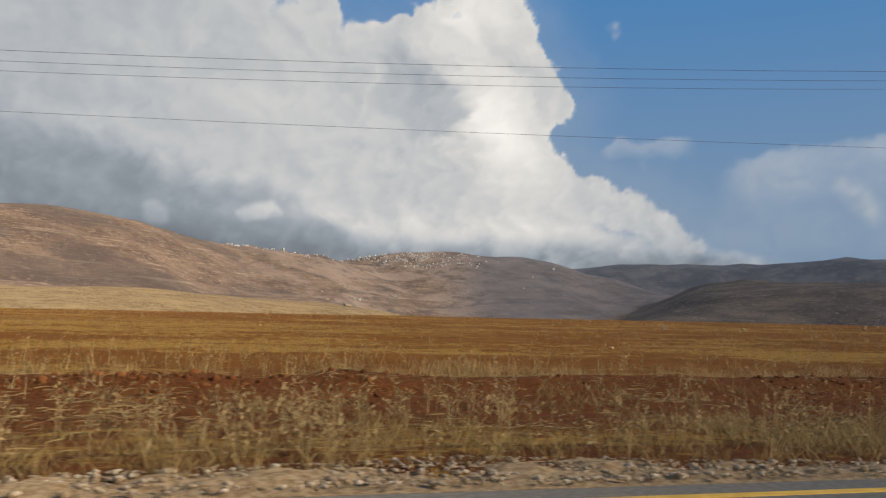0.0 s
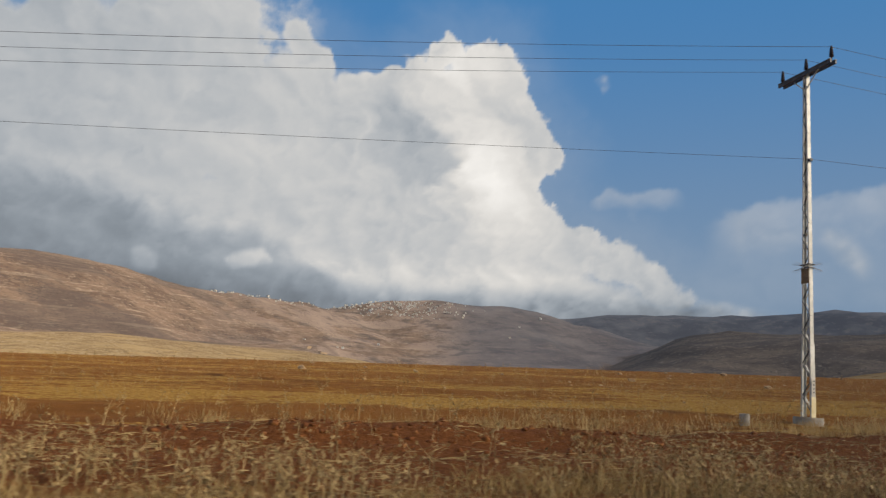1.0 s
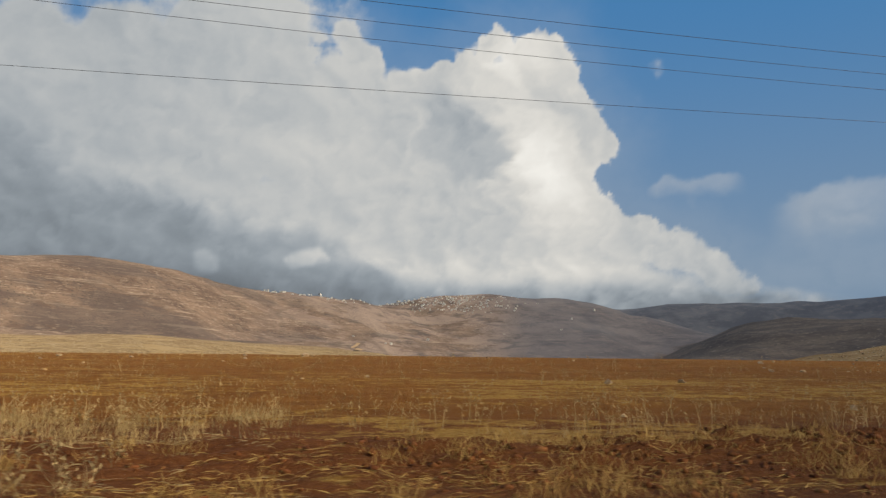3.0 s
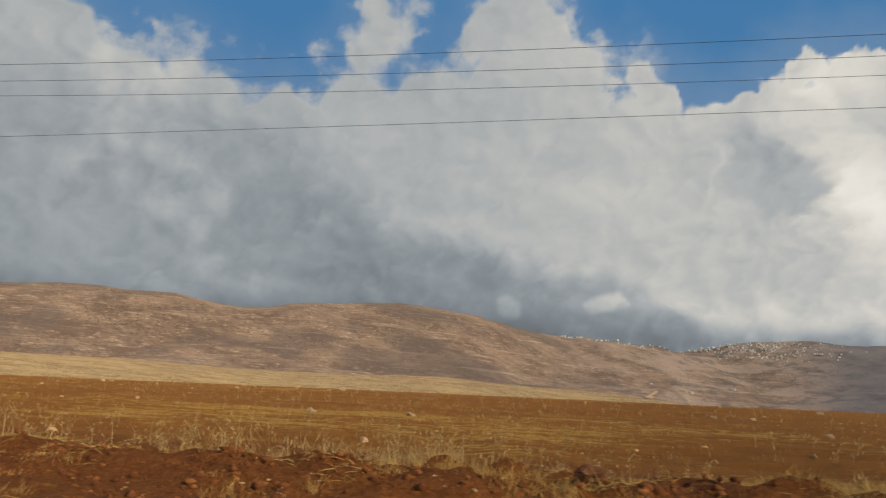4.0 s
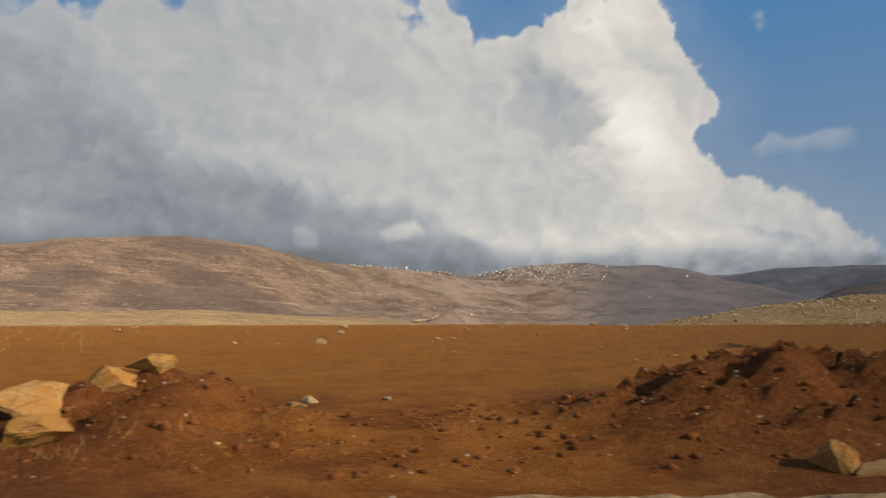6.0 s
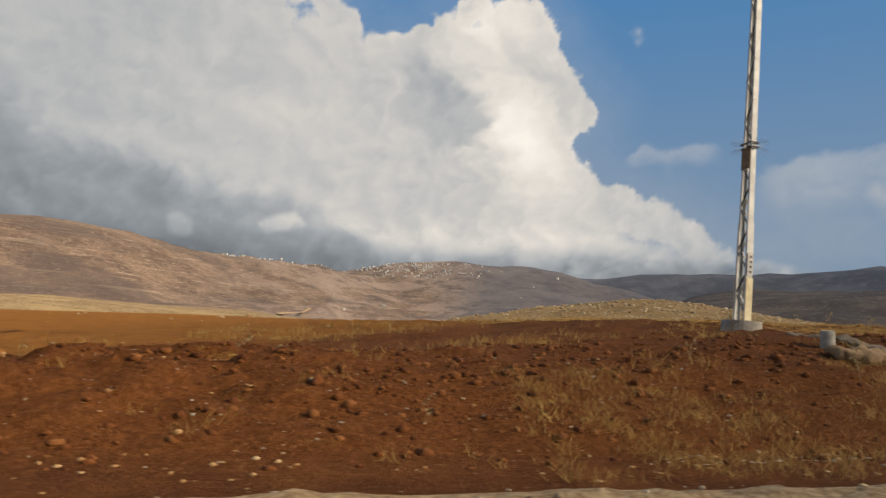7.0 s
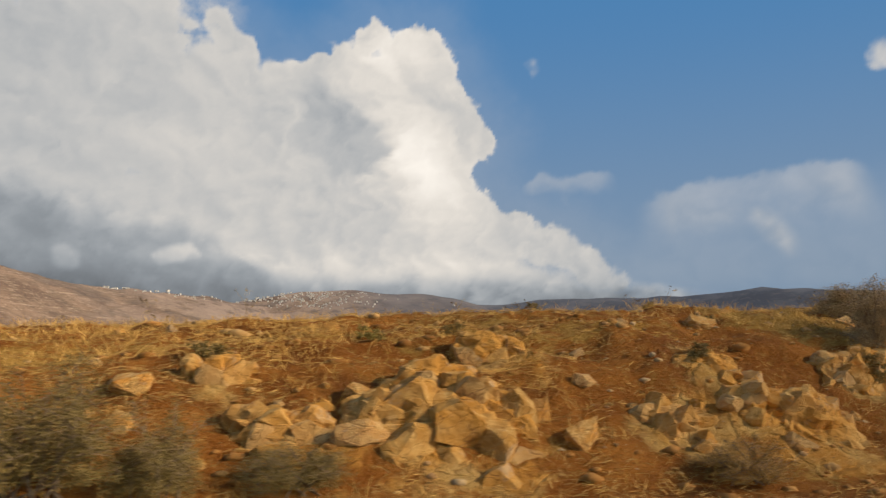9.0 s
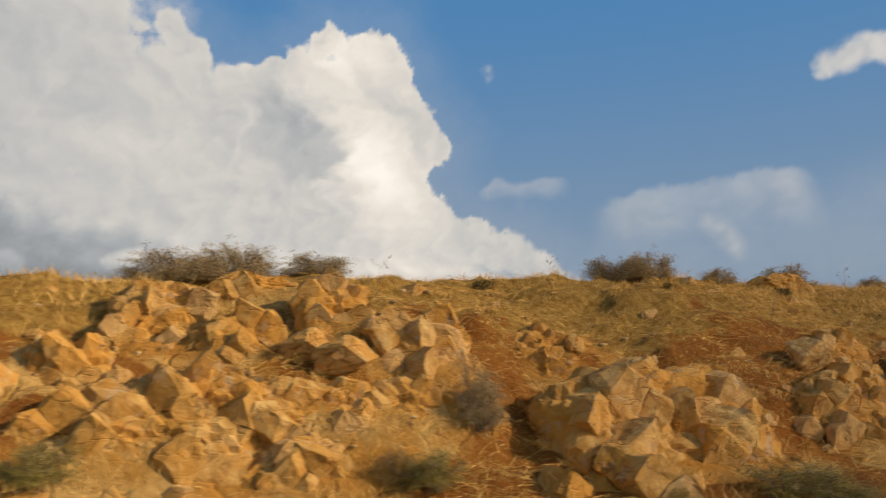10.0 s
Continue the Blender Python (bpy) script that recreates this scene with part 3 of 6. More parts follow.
def sky_fields():
    az = np.radians(np.arange(-66, 54.01, 0.16))
    el = np.radians(np.concatenate([np.arange(-2.0, 30, 0.16), np.arange(30, 60, 1.0)]))
    A, E = np.meshgrid(az, el)
    a, e = np.degrees(A), np.degrees(E)
    tower = [(14.2, 23.2, 1.35), (16.5, 22.8, 1.5), (18.2, 22.4, 1.6), (19.1, 21.2, 1.3), (17.3, 20, 2.7), (19.4, 18.5, 1.8), (20.8, 17.2, 1.5), (22.2, 16.1, 1.1), (20.2, 15.2, 1.8), (19.6, 13, 2.3), (21.7, 11.1, 1.8), (24.1, 9.7, 1.6), (26.7, 8.5, 1.5), (29.3, 7.0, 1.5), (28, 7.6, 1.4), (30.6, 6.4, 1.2), (32, 5.8, 0.9), (14.3, 18, 4), (12.5, 21.4, 1.7), (15, 11, 5), (22, 7.5, 2.5), (10, 17, 4.5), (18, 17, 3.0), (19, 10.5, 3.4), (23.5, 8.5, 2.2)]
    mass = [(10, 20.3, 1.7), (8, 20, 1.8), (5.1, 22.2, 1.4), (3.3, 22.9, 1.4), (3.4, 19, 3.2), (-1.6, 24.1, 2.0), (-3.8, 25.9, 2.3), (-6, 27.6, 2.6), (-8.6, 26.5, 2.1), (-10.1, 25.1, 1.3), (-6, 20.5, 5), (-1, 17.5, 5), (6, 12, 6), (-16.8, 25.4, 1.9), (-15.7, 26.6, 1.3), (-18.7, 24.3, 1.4), (-17, 28, 1.5), (-12.5, 19.5, 4.4), (-18, 19.5, 4.0), (-15, 13, 6), (-1, 20, 4.0), (4, 16, 5), (-8, 14, 6)]
    west = [(-31, 22.3, 1.7), (-28.8, 21.3, 1.6), (-34.5, 21, 2.6), (-24, 18.6, 3.8), (-30, 17, 5), (-40, 20, 5), (-32, 14, 6), (-23, 13, 5.5), (-46, 20, 8), (-56, 20, 10), (-38, 10, 8), (-26, 9, 6), (-50, 8, 10), (-12, 8, 5), (-3, 7, 5), (-20, 7, 5), (5, 7, 4)]
    wisp = fbm(a * 0.22, e * 0.45, 4, 33, 0.45)
    curl = fbm(a * 0.8 + 0.6 * wisp, e * 1.0 - 0.4 * wisp, 5, 35, 0.58)
    big = np.maximum.reduce([cloud_cover(a, e, tower, 0.46, 0.5, 3, 1.0, 0.6), cloud_cover(a, e, mass, 0.6, 0.36, 8, 1.0, 0.52), cloud_cover(a, e, west, 0.9, 0.26, 13, 1.0, 0.5)])
    big = big + 0.07 * curl
    rim = np.interp(a, [-70, -10, 8, 14, 18, 22, 27, 33, 40], [15, 15, 15, 14, 12, 10, 8.0, 6.6, 5.0])
    deck = smooth(rim + 0.6, rim - 2.6, e + 0.5 * wisp)
    soft = 0.22 + 0.5 * smooth(10, -6, a) + 0.35 * smooth(12, 7, e) * smooth(18, 24, a)
    cover = np.maximum(smooth(-soft, soft + 0.3, big), deck)
    # torn veils along the rim and a thin gap in the mass
    cover = np.maximum(cover, 0.24 * smooth(-6.0, 0.0, big))
    cover = np.maximum(cover, 0.6 * smooth(-2.6, 0.5, big + 1.1 * wisp + 0.7 * curl) * smooth(10, 0, a))
    cover = np.maximum(cover, 0.26 * smooth(-2.2, 0.4, big + 0.2 * curl) * smooth(9, 14, a))
    gap = np.exp(-(((a - 1.2 + 0.8 * curl) / 1.0) ** 2) - ((e - 22.6 + 0.5 * curl) / 0.9) ** 2)
    cover = cover * (1 - 0.62 * gap)
    # paler banks, lower on the other side
    ripple = 0.22 * fbm(a * 0.9, e * 0.9, 4, 51, 0.5)
    top_a = np.interp(a, [24.3, 26, 28, 30, 31.2, 32.4], [12.9, 13.8, 13.65, 13.75, 13.8, 13.1]) + ripple
    top_b = np.interp(a, [32.5, 34.5, 36.5, 39, 41.5, 43.5, 45.2, 46.5, 47.6, 48.6], [11.3, 12.1, 12.6, 12.85, 13.0, 13.3, 13.45, 13.2, 12.6, 11.6]) + ripple
    low = [(38, 7.5, 4.6), (46, 7.5, 5.0), (54, 8, 6), (64, 9, 8), (33, 6.0, 4.0)]
    bank = 0.38 * smooth(0.2, -0.5, e - top_a) * smooth(-2.4, -0.6, e - top_a) * smooth(24, 26, a) * (1 - smooth(30.5, 32.6, a))
    bank = bank + 0.33 * smooth(0.15, -0.6, e - top_b + 0.12 * curl) * smooth(-4.5, -0.7, e - top_b) * smooth(32.5, 35.5, a) * (1 - smooth(46.3, 48.6, a))
    bank = bank + 0.20 * smooth(-0.4, 0.6, cloud_cover(a, e, [(27.3, 11.2, 0.5), (28.2, 11.5, 0.6), (28.0, 10.8, 0.5)], 0.3, 0.6, 53))
    bank = bank + 0.27 * smooth(-2.0, 3.0, cloud_cover(a, e, low, 0.5, 0.15, 57, 0.7))
    bank = bank + 0.28 * smooth(-0.4, 0.8, cloud_cover(a, e, [(40.9, 9.9, 0.4), (41.6, 9.3, 0.6), (42.3, 8.6, 0.7), (42.8, 7.9, 0.7)], 0.25, 0.6, 58))
    bank = np.clip(bank, 0, 0.6)
    bank = np.maximum(bank, 0.72 * smooth(-0.25, 0.6, cloud_cover(a, e, [(48.6, 18.95, 0.45), (49.3, 19.2, 0.7), (50.3, 19.6, 1.0), (51.5, 19.6, 1.2), (52.8, 19.4, 1.2), (54.2, 19.3, 1.2)], 0.4, 0.6, 59, 1.0, 0.5)))
    spot = 0.42 * smooth(-0.1, 0.6, cloud_cover(a, e, [(25.9, 21.4, 0.55), (26.0, 20.6, 0.45)], 0.4, 0.8, 71)) + 0.10 * smooth(-0.8, 0.8, cloud_cover(a, e, [(25, 18, 1.2)], 0.6, 0.6, 73))
    puffs = np.maximum(smooth(-0.1, 0.4, cloud_cover(a, e, [(-0.7, 7.5, 0.25), (-0.1, 7.75, 0.4), (0.45, 8.0, 0.42), (1.0, 7.95, 0.4), (1.55, 8.15, 0.38), (2.1, 8.15, 0.25), (0.8, 7.6, 0.3)], 0.3, 0.8, 81)), 0.6 * smooth(-0.1, 0.45, cloud_cover(a, e, [(-6.6, 7.5, 0.6), (-6.1, 7.3, 0.6), (-5.6, 7.1, 0.4)], 0.16, 0.9, 85)))
    puffs = np.maximum(puffs, 0.4 * smooth(-0.3, 1.2, cloud_cover(a, e, [(-19.3, 12.4, 0.9), (-27.5, 13.5, 1.5), (-30, 12.5, 1.2), (-25.5, 16.0, 1.3), (-31.5, 16.5, 1.6)], 0.6, 0.5, 88)))
    # brightness of the cloud: towards the sun it is bright, underneath it is grey
    wa, we = a + 0.7 * wisp + 0.35 * curl, e + 0.5 * wisp - 0.3 * curl

    def billow(u, v):
        return -np.abs(fbm(u * 0.17, v * 0.2, 4, 91, 0.6)) - 0.35 * np.abs(fbm(u * 0.5, v * 0.6, 4, 97, 0.55))

    def spot_at(ca, ce, ra, re):
        return np.exp(-(((wa - ca) / ra) ** 2) - ((we - ce) / re) ** 2)

    relief = billow(wa + 0.9, we + 0.6) - billow(wa, we)
    column = np.exp(-(((wa - 18.2 - (14 - e) * 0.42) / 2.7) ** 2) - ((e - 14.5) / 4.6) ** 2)
    crown = spot_at(16.6, 22.6, 3.4, 1.9)
    # grey hollow left of the bright column, with a crisp lit edge towards it
    slant = (wa - 12.0) * 0.73 - (we - 17.2) * 0.68
    across = (wa - 12.0) * 0.68 + (we - 17.2) * 0.73
    hollow = smooth(-5.2, -1.5, slant) * smooth(4.6, 3.0, slant) * np.where(across > 0, smooth(1.9, 0.7, across), smooth(-3.2, 0.2, across))
    line = np.interp(a, [-40, -30, -24.4, -19, -15.5, -12, -9, -5.7, -3.6, 1, 5, 8, 12, 30], [19, 19.5, 18.3, 14.8, 12.6, 11.3, 11.5, 10.4, 10.2, 9.2, 7.5, 6.5, 5.6, 5.0])
    drop = e - line + 0.6 * fbm(a * 0.35, e * 0.45, 5, 95, 0.5) + 0.25 * curl
    loose = smooth(-8, -18, a)
    under = (0.66 * (smooth(1.1, -1.5, drop) * (1 - loose) + smooth(2.6, -3.2, drop) * loose) + 0.34 * smooth(6.0, -4.0, drop)) * (1 - 0.4 * smooth(-16, -30, a)) - 0.34 * np.exp(-(((drop - 1.2) / 1.0) ** 2)) * smooth(-20, -12, a)
    lit = smooth(-0.8, 1.6, cloud_cover(a, e, [(-34.3, 17.6, 1.6), (-33.5, 14.4, 0.9), (-36.5, 14.8, 1.4), (-31.4, 12.9, 0.9), (-27.6, 13.8, 0.8), (-29.5, 15.6, 0.8), (-29, 11.2, 0.8), (-24.4, 7.6, 0.9), (-27.5, 9.0, 0.8), (-20.3, 12.7, 0.3), (-32, 21, 2.0), (-36, 20.5, 2)], 0.7, 0.5, 96, 1.0, 0.58))
    tone = 0.525 - 0.045 * smooth(2, -12, a) + 0.04 * smooth(-6, 4, a) + 0.31 * column + 0.18 * crown - 0.17 * hollow
    tone = tone + 0.05 * spot_at(-8.5, 17.5, 3.0, 2.5) + 0.05 * spot_at(-1.0, 15.0, 3.0, 2.0) + 0.05 * spot_at(-16.5, 25.5, 2.5, 2.0) + 0.06 * spot_at(-4, 25.5, 3, 2.0)
    tone = tone - 0.175 * under + 0.11 * lit + 0.12 * bump(e, 7.0 + 0.4 * curl, 0.9) * smooth(3, 9, a) * (1 - smooth(20, 28, a)) - 0.15 * smooth(8.2, 5.0, e)
    tone = tone + (0.045 + 0.03 * smooth(0, 12, a)) * np.clip(relief, -0.8, 0.8) + 0.014 * wisp + (0.006 + 0.012 * smooth(0, 12, a)) * curl + 0.17 * puffs
    tone = tone + 0.05 * smooth(0.9, 0.1, big) * smooth(10, 14, e)
    return A, E, np.clip(np.maximum(np.maximum(cover, bank), spot), 0, 1), np.clip(tone, 0.12, 0.9), cover


def sky_backdrop():
    A, E, cover, tone, thick = sky_fields()
    verts = np.stack([100 + SKY_R * np.sin(A) * np.cos(E), SKY_R * np.cos(A) * np.cos(E), 1.35 + SKY_R * np.sin(E)], -1).reshape(-1, 3)
    k = np.arange(A.size).reshape(A.shape)
    faces = np.stack([k[:-1, :-1], k[:-1, 1:], k[1:, 1:], k[1:, :-1]], -1).reshape(-1, 4)
    n = Nodes("sky_glow")
    n.t.nodes.remove(n.bsdf)
    sep = n.t.nodes.new("ShaderNodeSeparateXYZ")
    n.link(n.geo.outputs["Position"], sep.inputs[0])
    up = n.ramp(sep.outputs[2], 200, 2300)
    blue = n.mix(up, (0.205, 0.295, 0.415), (0.064, 0.215, 0.46))
    detail = n.math("SUBTRACT", n.noise(0.0055, 8, 0.62), 0.5)
    fine = n.math("SUBTRACT", n.noise(0.02, 6, 0.6), 0.5)
    cov = n.attr("cover")
    thick_v = n.attr("thick")
    edge = n.math("MULTIPLY", n.math("MULTIPLY", n.math("MULTIPLY", thick_v, n.math("SUBTRACT", 1.0, thick_v)), 4.0), n.ramp(thick_v, 0.26, 0.5))
    cov = n.ramp(n.math("ADD", cov, n.math("MULTIPLY", edge, n.math("ADD", n.math("MULTIPLY", detail, 0.85), n.math("MULTIPLY", fine, 0.3)))), 0.06, 0.94)
    tone_v = n.math("ADD", n.attr("tone"), n.math("ADD", n.math("MULTIPLY", detail, 0.06), n.math("MULTIPLY", fine, 0.03)))
    tint = n.mix(n.ramp(tone_v, 0.25, 0.75), (0.87, 0.985, 1.11), (1.03, 1.0, 0.95))
    scale = n.t.nodes.new("ShaderNodeVectorMath")
    scale.operation = "SCALE"
    n.link(tint, scale.inputs[0])
    n.link(tone_v, scale.inputs["Scale"])
    grey = scale.outputs[0]
    c = n.mix(cov, blue, grey)
    glow = n.t.nodes.new("ShaderNodeEmission")
    n.link(c, glow.inputs[0])
    glow.inputs[1].default_value = 1.0
    n.link(glow.outputs[0], n.t.nodes["Material Output"].inputs[0])
    me = mesh_from("backdrop", verts, faces, n.mat, True)
    paint(me, "cover", cover)
    paint(me, "tone", tone)
    paint(me, "thick", thick)
    return tagged(new("backdrop", me), "blue sky with a towering white and grey cumulus cloud", "sky", kind="structure")


backdrop = sky_backdrop()


# ---- road ----
def bend(x):
    """How far the asphalt's edge comes in along the cutting."""
    return 1.15 * smooth(180, 190, x) + 0.25 * smooth(192, 198, x)


def shoulder_width(x):
    return profile(x, -20, 0.35, -2, 0.6, 0, 0.78, 2.5, 0.98, 5, 0.62, 8, 0.3, 62, 0.35, 80, 0.95, 118, 0.95, 121, 0.3, 150, 0.3, 176, 0.4, 190, 0.45)


def strip(name, y0, y1, z, x0=-400.0, x1=700.0, step=2.0, material=None, wobble=0.0, across=6, seed=0, rise=0.0):
    """A band along the road with its edges turned down into the ground."""
    sx = np.arange(x0, x1, step)
    u = np.concatenate([[0.0], np.linspace(0, 1, across), [1.0]])
    X, U = np.meshgrid(sx, u)
    Y = y0 + (y1 - y0) * U * (shoulder_width(X) if wobble else 1.0)
    Y = Y + wobble * fbm(X * 0.8, U * 3, 3, seed) * U * (1 - 0.8 * smooth(128, 150, X))
    Y = Y - bend(X) * (U if y0 < 0 else 1.0)
    Z = z + rise * (fbm(X * 2.2, Y * 2.2, 3, seed + 4) * 0.5 + 0.5) * np.sin(np.pi * np.clip(U, 0.02, 0.98))
    Z[0] -= 0.2
    Z[-1] -= 0.2
    Y[0] -= 0.02
    Y[-1] += 0.05
    k = np.arange(X.size).reshape(X.shape)
    faces = np.stack([k[:-1, :-1], k[:-1, 1:], k[1:, 1:], k[1:, :-1]], -1).reshape(-1, 4)
    return new(name, mesh_from(name, np.stack([X, Y, Z], -1).reshape(-1, 3), faces, material))


tagged(strip("road", -4.6, 6.6, 0.0, material=ASPHALT, across=8), "worn grey asphalt country road", "road", kind="structure")
tagged(strip("road_line", 5.97, 6.11, 0.006, material=YELLOW, across=3), "yellow painted line along the road's edge", "road marking", kind="structure")
tagged(strip("shoulder", 6.52, 8.12, 0.0, -30, 250, 0.12, GRAVEL, 0.16, 16, 5, 0.1), "pale gravel shoulder beside the asphalt", "shoulder", kind="structure")


# ---- power poles ----
LEAN = 2.4


def add_channel(bm, foot, top, width, depth, wall, open_to):
    """A steel channel between two points; its web is width wide along x, its flanges point along y."""
    foot, top = Vector(foot), Vector(top)
    ring = []
    f = open_to
    outline = [(-width / 2, 0), (width / 2, 0), (width / 2, f * depth), (width / 2 - wall, f * depth), (width / 2 - wall, f * wall), (-width / 2 + wall, f * wall), (-width / 2 + wall, f * depth), (-width / 2, f * depth)]
    for end in (foot, top):
        ring.append([bm.verts.new(end + Vector((px, py, 0))) for px, py in outline])
    for k in range(8):
        bm.faces.new((ring[0][k], ring[0][(k + 1) % 8], ring[1][(k + 1) % 8], ring[1][k]))
    for r in ring:
        for quad in ((0, 1, 4, 5), (1, 2, 3, 4), (0, 5, 6, 7)):
            bm.faces.new([r[q] for q in quad])
    bmesh.ops.recalc_face_normals(bm, faces=bm.faces[:])


def power_pole(tall, collar_z, pale_to):
    pole = new("power_pole")
    spread_at = lambda z: 0.21 - 0.13 * z / tall  # noqa: E731
    splice = 2.25
    for side in (-1, 1):
        for lower in (True, False):
            z0, z1, w = (0.2, splice + 0.12, 0.15) if lower else (splice, tall, 0.125)
            bm = bmesh.new()
            add_channel(bm, (0, side * (spread_at(z0) + 0.012 * lower), z0), (0, side * (spread_at(z1) + 0.012 * lower), z1), w, 0.055, 0.009, -side)
            part("lower_channel" if lower else "upper_channel", bm, STEEL, pole)
        bm = bmesh.new()
        add_box(bm, (0.156, 0.016, pale_to), pose(0, side * (spread_at(0.6) + 0.022), 0.2 + pale_to / 2))
        part("painted_foot", bm, PAINT_PALE, pole, "cream painted foot of the pole")
    for side in (-1, 1):
        bm = bmesh.new()
        count = 22
        for k in range(count):
            za, zb = 0.35 + (tall - 0.5) * k / count, 0.35 + (tall - 0.5) * (k + 1) / count
            ya, yb = (spread_at(za), -spread_at(zb)) if k % 2 else (-spread_at(za), spread_at(zb))
            m = look((side * 0.048, ya, za), (side * 0.048, yb, zb))
            length = math.hypot(yb - ya, zb - za)
            add_box(bm, (0.008, 0.04, length), m @ pose(0, 0, -length / 2, 0, 0, 90))
        # same lacing both sides; darker colour paints shade on the side off the sun
        part("lacing", bm, DARK_STEEL if side < 0 else STEEL, pole)
    bm = bmesh.new()
    add_tube(bm, (0, 0, -0.5), (0, 0, 0.22), 0.44, 0.42, 28)
    bmesh.ops.bevel(bm, geom=[ed for ed in bm.edges if abs(ed.verts[0].co.z - 0.22) < 1e-3 and abs(ed.verts[1].co.z - 0.22) < 1e-3], offset=0.03, segments=2)
    part("footing", bm, CONCRETE, pole, "round weathered concrete footing")
    # number plate with its punched marks, as plain bars
    bm = bmesh.new()
    add_box(bm, (0.13, 0.006, 0.5), pose(0, -spread_at(1.3) - 0.03, pale_to + 0.5))
    plate = part("plate", bm, PLASTIC, pole, "white plate with dark marks")
    for k in range(4):
        bm = bmesh.new()
        add_box(bm, (0.05, 0.004, 0.04), pose(0.01, -spread_at(1.3) - 0.036, pale_to + 0.33 + 0.11 * k))
        part("mark", bm, DARK_STEEL, plate)
    bm = bmesh.new()
    add_box(bm, (0.012, 0.34, 0.46), pose(-0.08, 0, collar_z - 0.3))
    part("warning_plate", bm, TWIG, pole, "rusty brown plate")
    # spiked collar against climbing
    bm = bmesh.new()
    for z in (-0.05, 0.05):
        for sx, sy, px, py in ((0.2, 0.02, 0, -0.2), (0.2, 0.02, 0, 0.2), (0.02, 0.4, -0.1, 0), (0.02, 0.4, 0.1, 0)):
            add_box(bm, (sx, sy, 0.03), pose(px, py, collar_z + z))
    collar = part("collar", bm, DARK_STEEL, pole, "spiked steel collar")
    for k in range(30):
        ang = 2 * math.pi * k / 30
        c, n_ = math.cos(ang), math.sin(ang)
        bm = bmesh.new()
        z = collar_z + (0.05 if k % 2 else -0.05)
        add_tube(bm, (0.1 * c, 0.19 * n_, z), ((0.1 + 0.3) * c, (0.19 + 0.28) * n_, z + (0.03 if k % 2 else -0.1)), 0.004, 0.003, 5)
        part("spike", bm, STEEL, collar)
    # crossarm, braces and insulators
    for side in (-1, 1):
        bm = bmesh.new()
        add_box(bm, (0.05, 2.36, 0.13), pose(side * 0.095, 0, tall - 0.08))
        add_box(bm, (0.05, 2.36, 0.012), pose(side * 0.12, 0, tall - 0.02))
        part("crossarm", bm, DARK_STEEL, pole)
        bm = bmesh.new()
        add_tube(bm, (0.07 * side, side * 0.08, tall - 0.62), (0.07 * side, side * 0.62, tall - 0.13), 0.022, sides=6)
        part("brace", bm, STEEL, pole)
    for y in (-1.1, 0.0, 1.1):
        bm = bmesh.new()
        add_tube(bm, (0, y, tall - 0.08), (0, y, tall + 0.12), 0.02, sides=8)
        for k in range(5):
            add_tube(bm, (0, y, tall + 0.10 + 0.055 * k), (0, y, tall + 0.155 + 0.055 * k), 0.075 - 0.006 * k, 0.045, 14)
        add_tube(bm, (0, y, tall + 0.37), (0, y, tall + 0.44), 0.035, 0.03, 10)
        part("insulator", bm, INSULATOR, pole, "dark glazed pin insulator")
    bm = bmesh.new()
    add_box(bm, (0.1, 0.18, 0.08), pose(0, -0.12, 8.1))
    part("line_clamp", bm, DARK_STEEL, pole)
    return pole


POLE_AT = [(-86.0, 41.0), (39.25, 20.3), (164.05, 15.66), (240.0, -14.0)]
TALL = 11.05
poles = []
pole_a = power_pole(TALL, 4.75, 0.62)
pole_b = power_pole(TALL, 4.12, 0.95)
pole_foot = [height(-86, 41), 0.34, 1.68, height(240, -14)]
pole_a.matrix_world = pose(39.0, 20.3, 0.34, 0, LEAN, 0)
pole_b.matrix_world = pose(163.85, 15.66, 1.68, 0, LEAN + 1.6, 0)
far_pole = copy_thing(pole_a, pose(-86, 41, pole_foot[0]))
next_pole = copy_thing(pole_b, pose(240, -14, pole_foot[3]))
for p, text in ((pole_a, "grey steel lattice power pole with dark crossarm in stubble field"), (pole_b, "grey steel power pole with cream foot on red bank"), (far_pole, "grey steel lattice power pole beyond the stubble"), (next_pole, "grey steel power pole on rocky ground")):
    tagged(p, text, "power pole", group="power line")


def wire(name, a, b, sag, radius):
    curve = bpy.data.curves.new(name, "CURVE")
    curve.dimensions, curve.bevel_depth, curve.bevel_resolution = "3D", radius, 1
    line = curve.splines.new("POLY")
    count = 48
    line.points.add(count)
    for k in range(count + 1):
        u = k / count
        p = Vector(a).lerp(Vector(b), u)
        line.points[k].co = (p.x, p.y, p.z - 4 * sag * u * (1 - u), 1)
    curve.materials.append(CABLE)
    return new(name, curve)


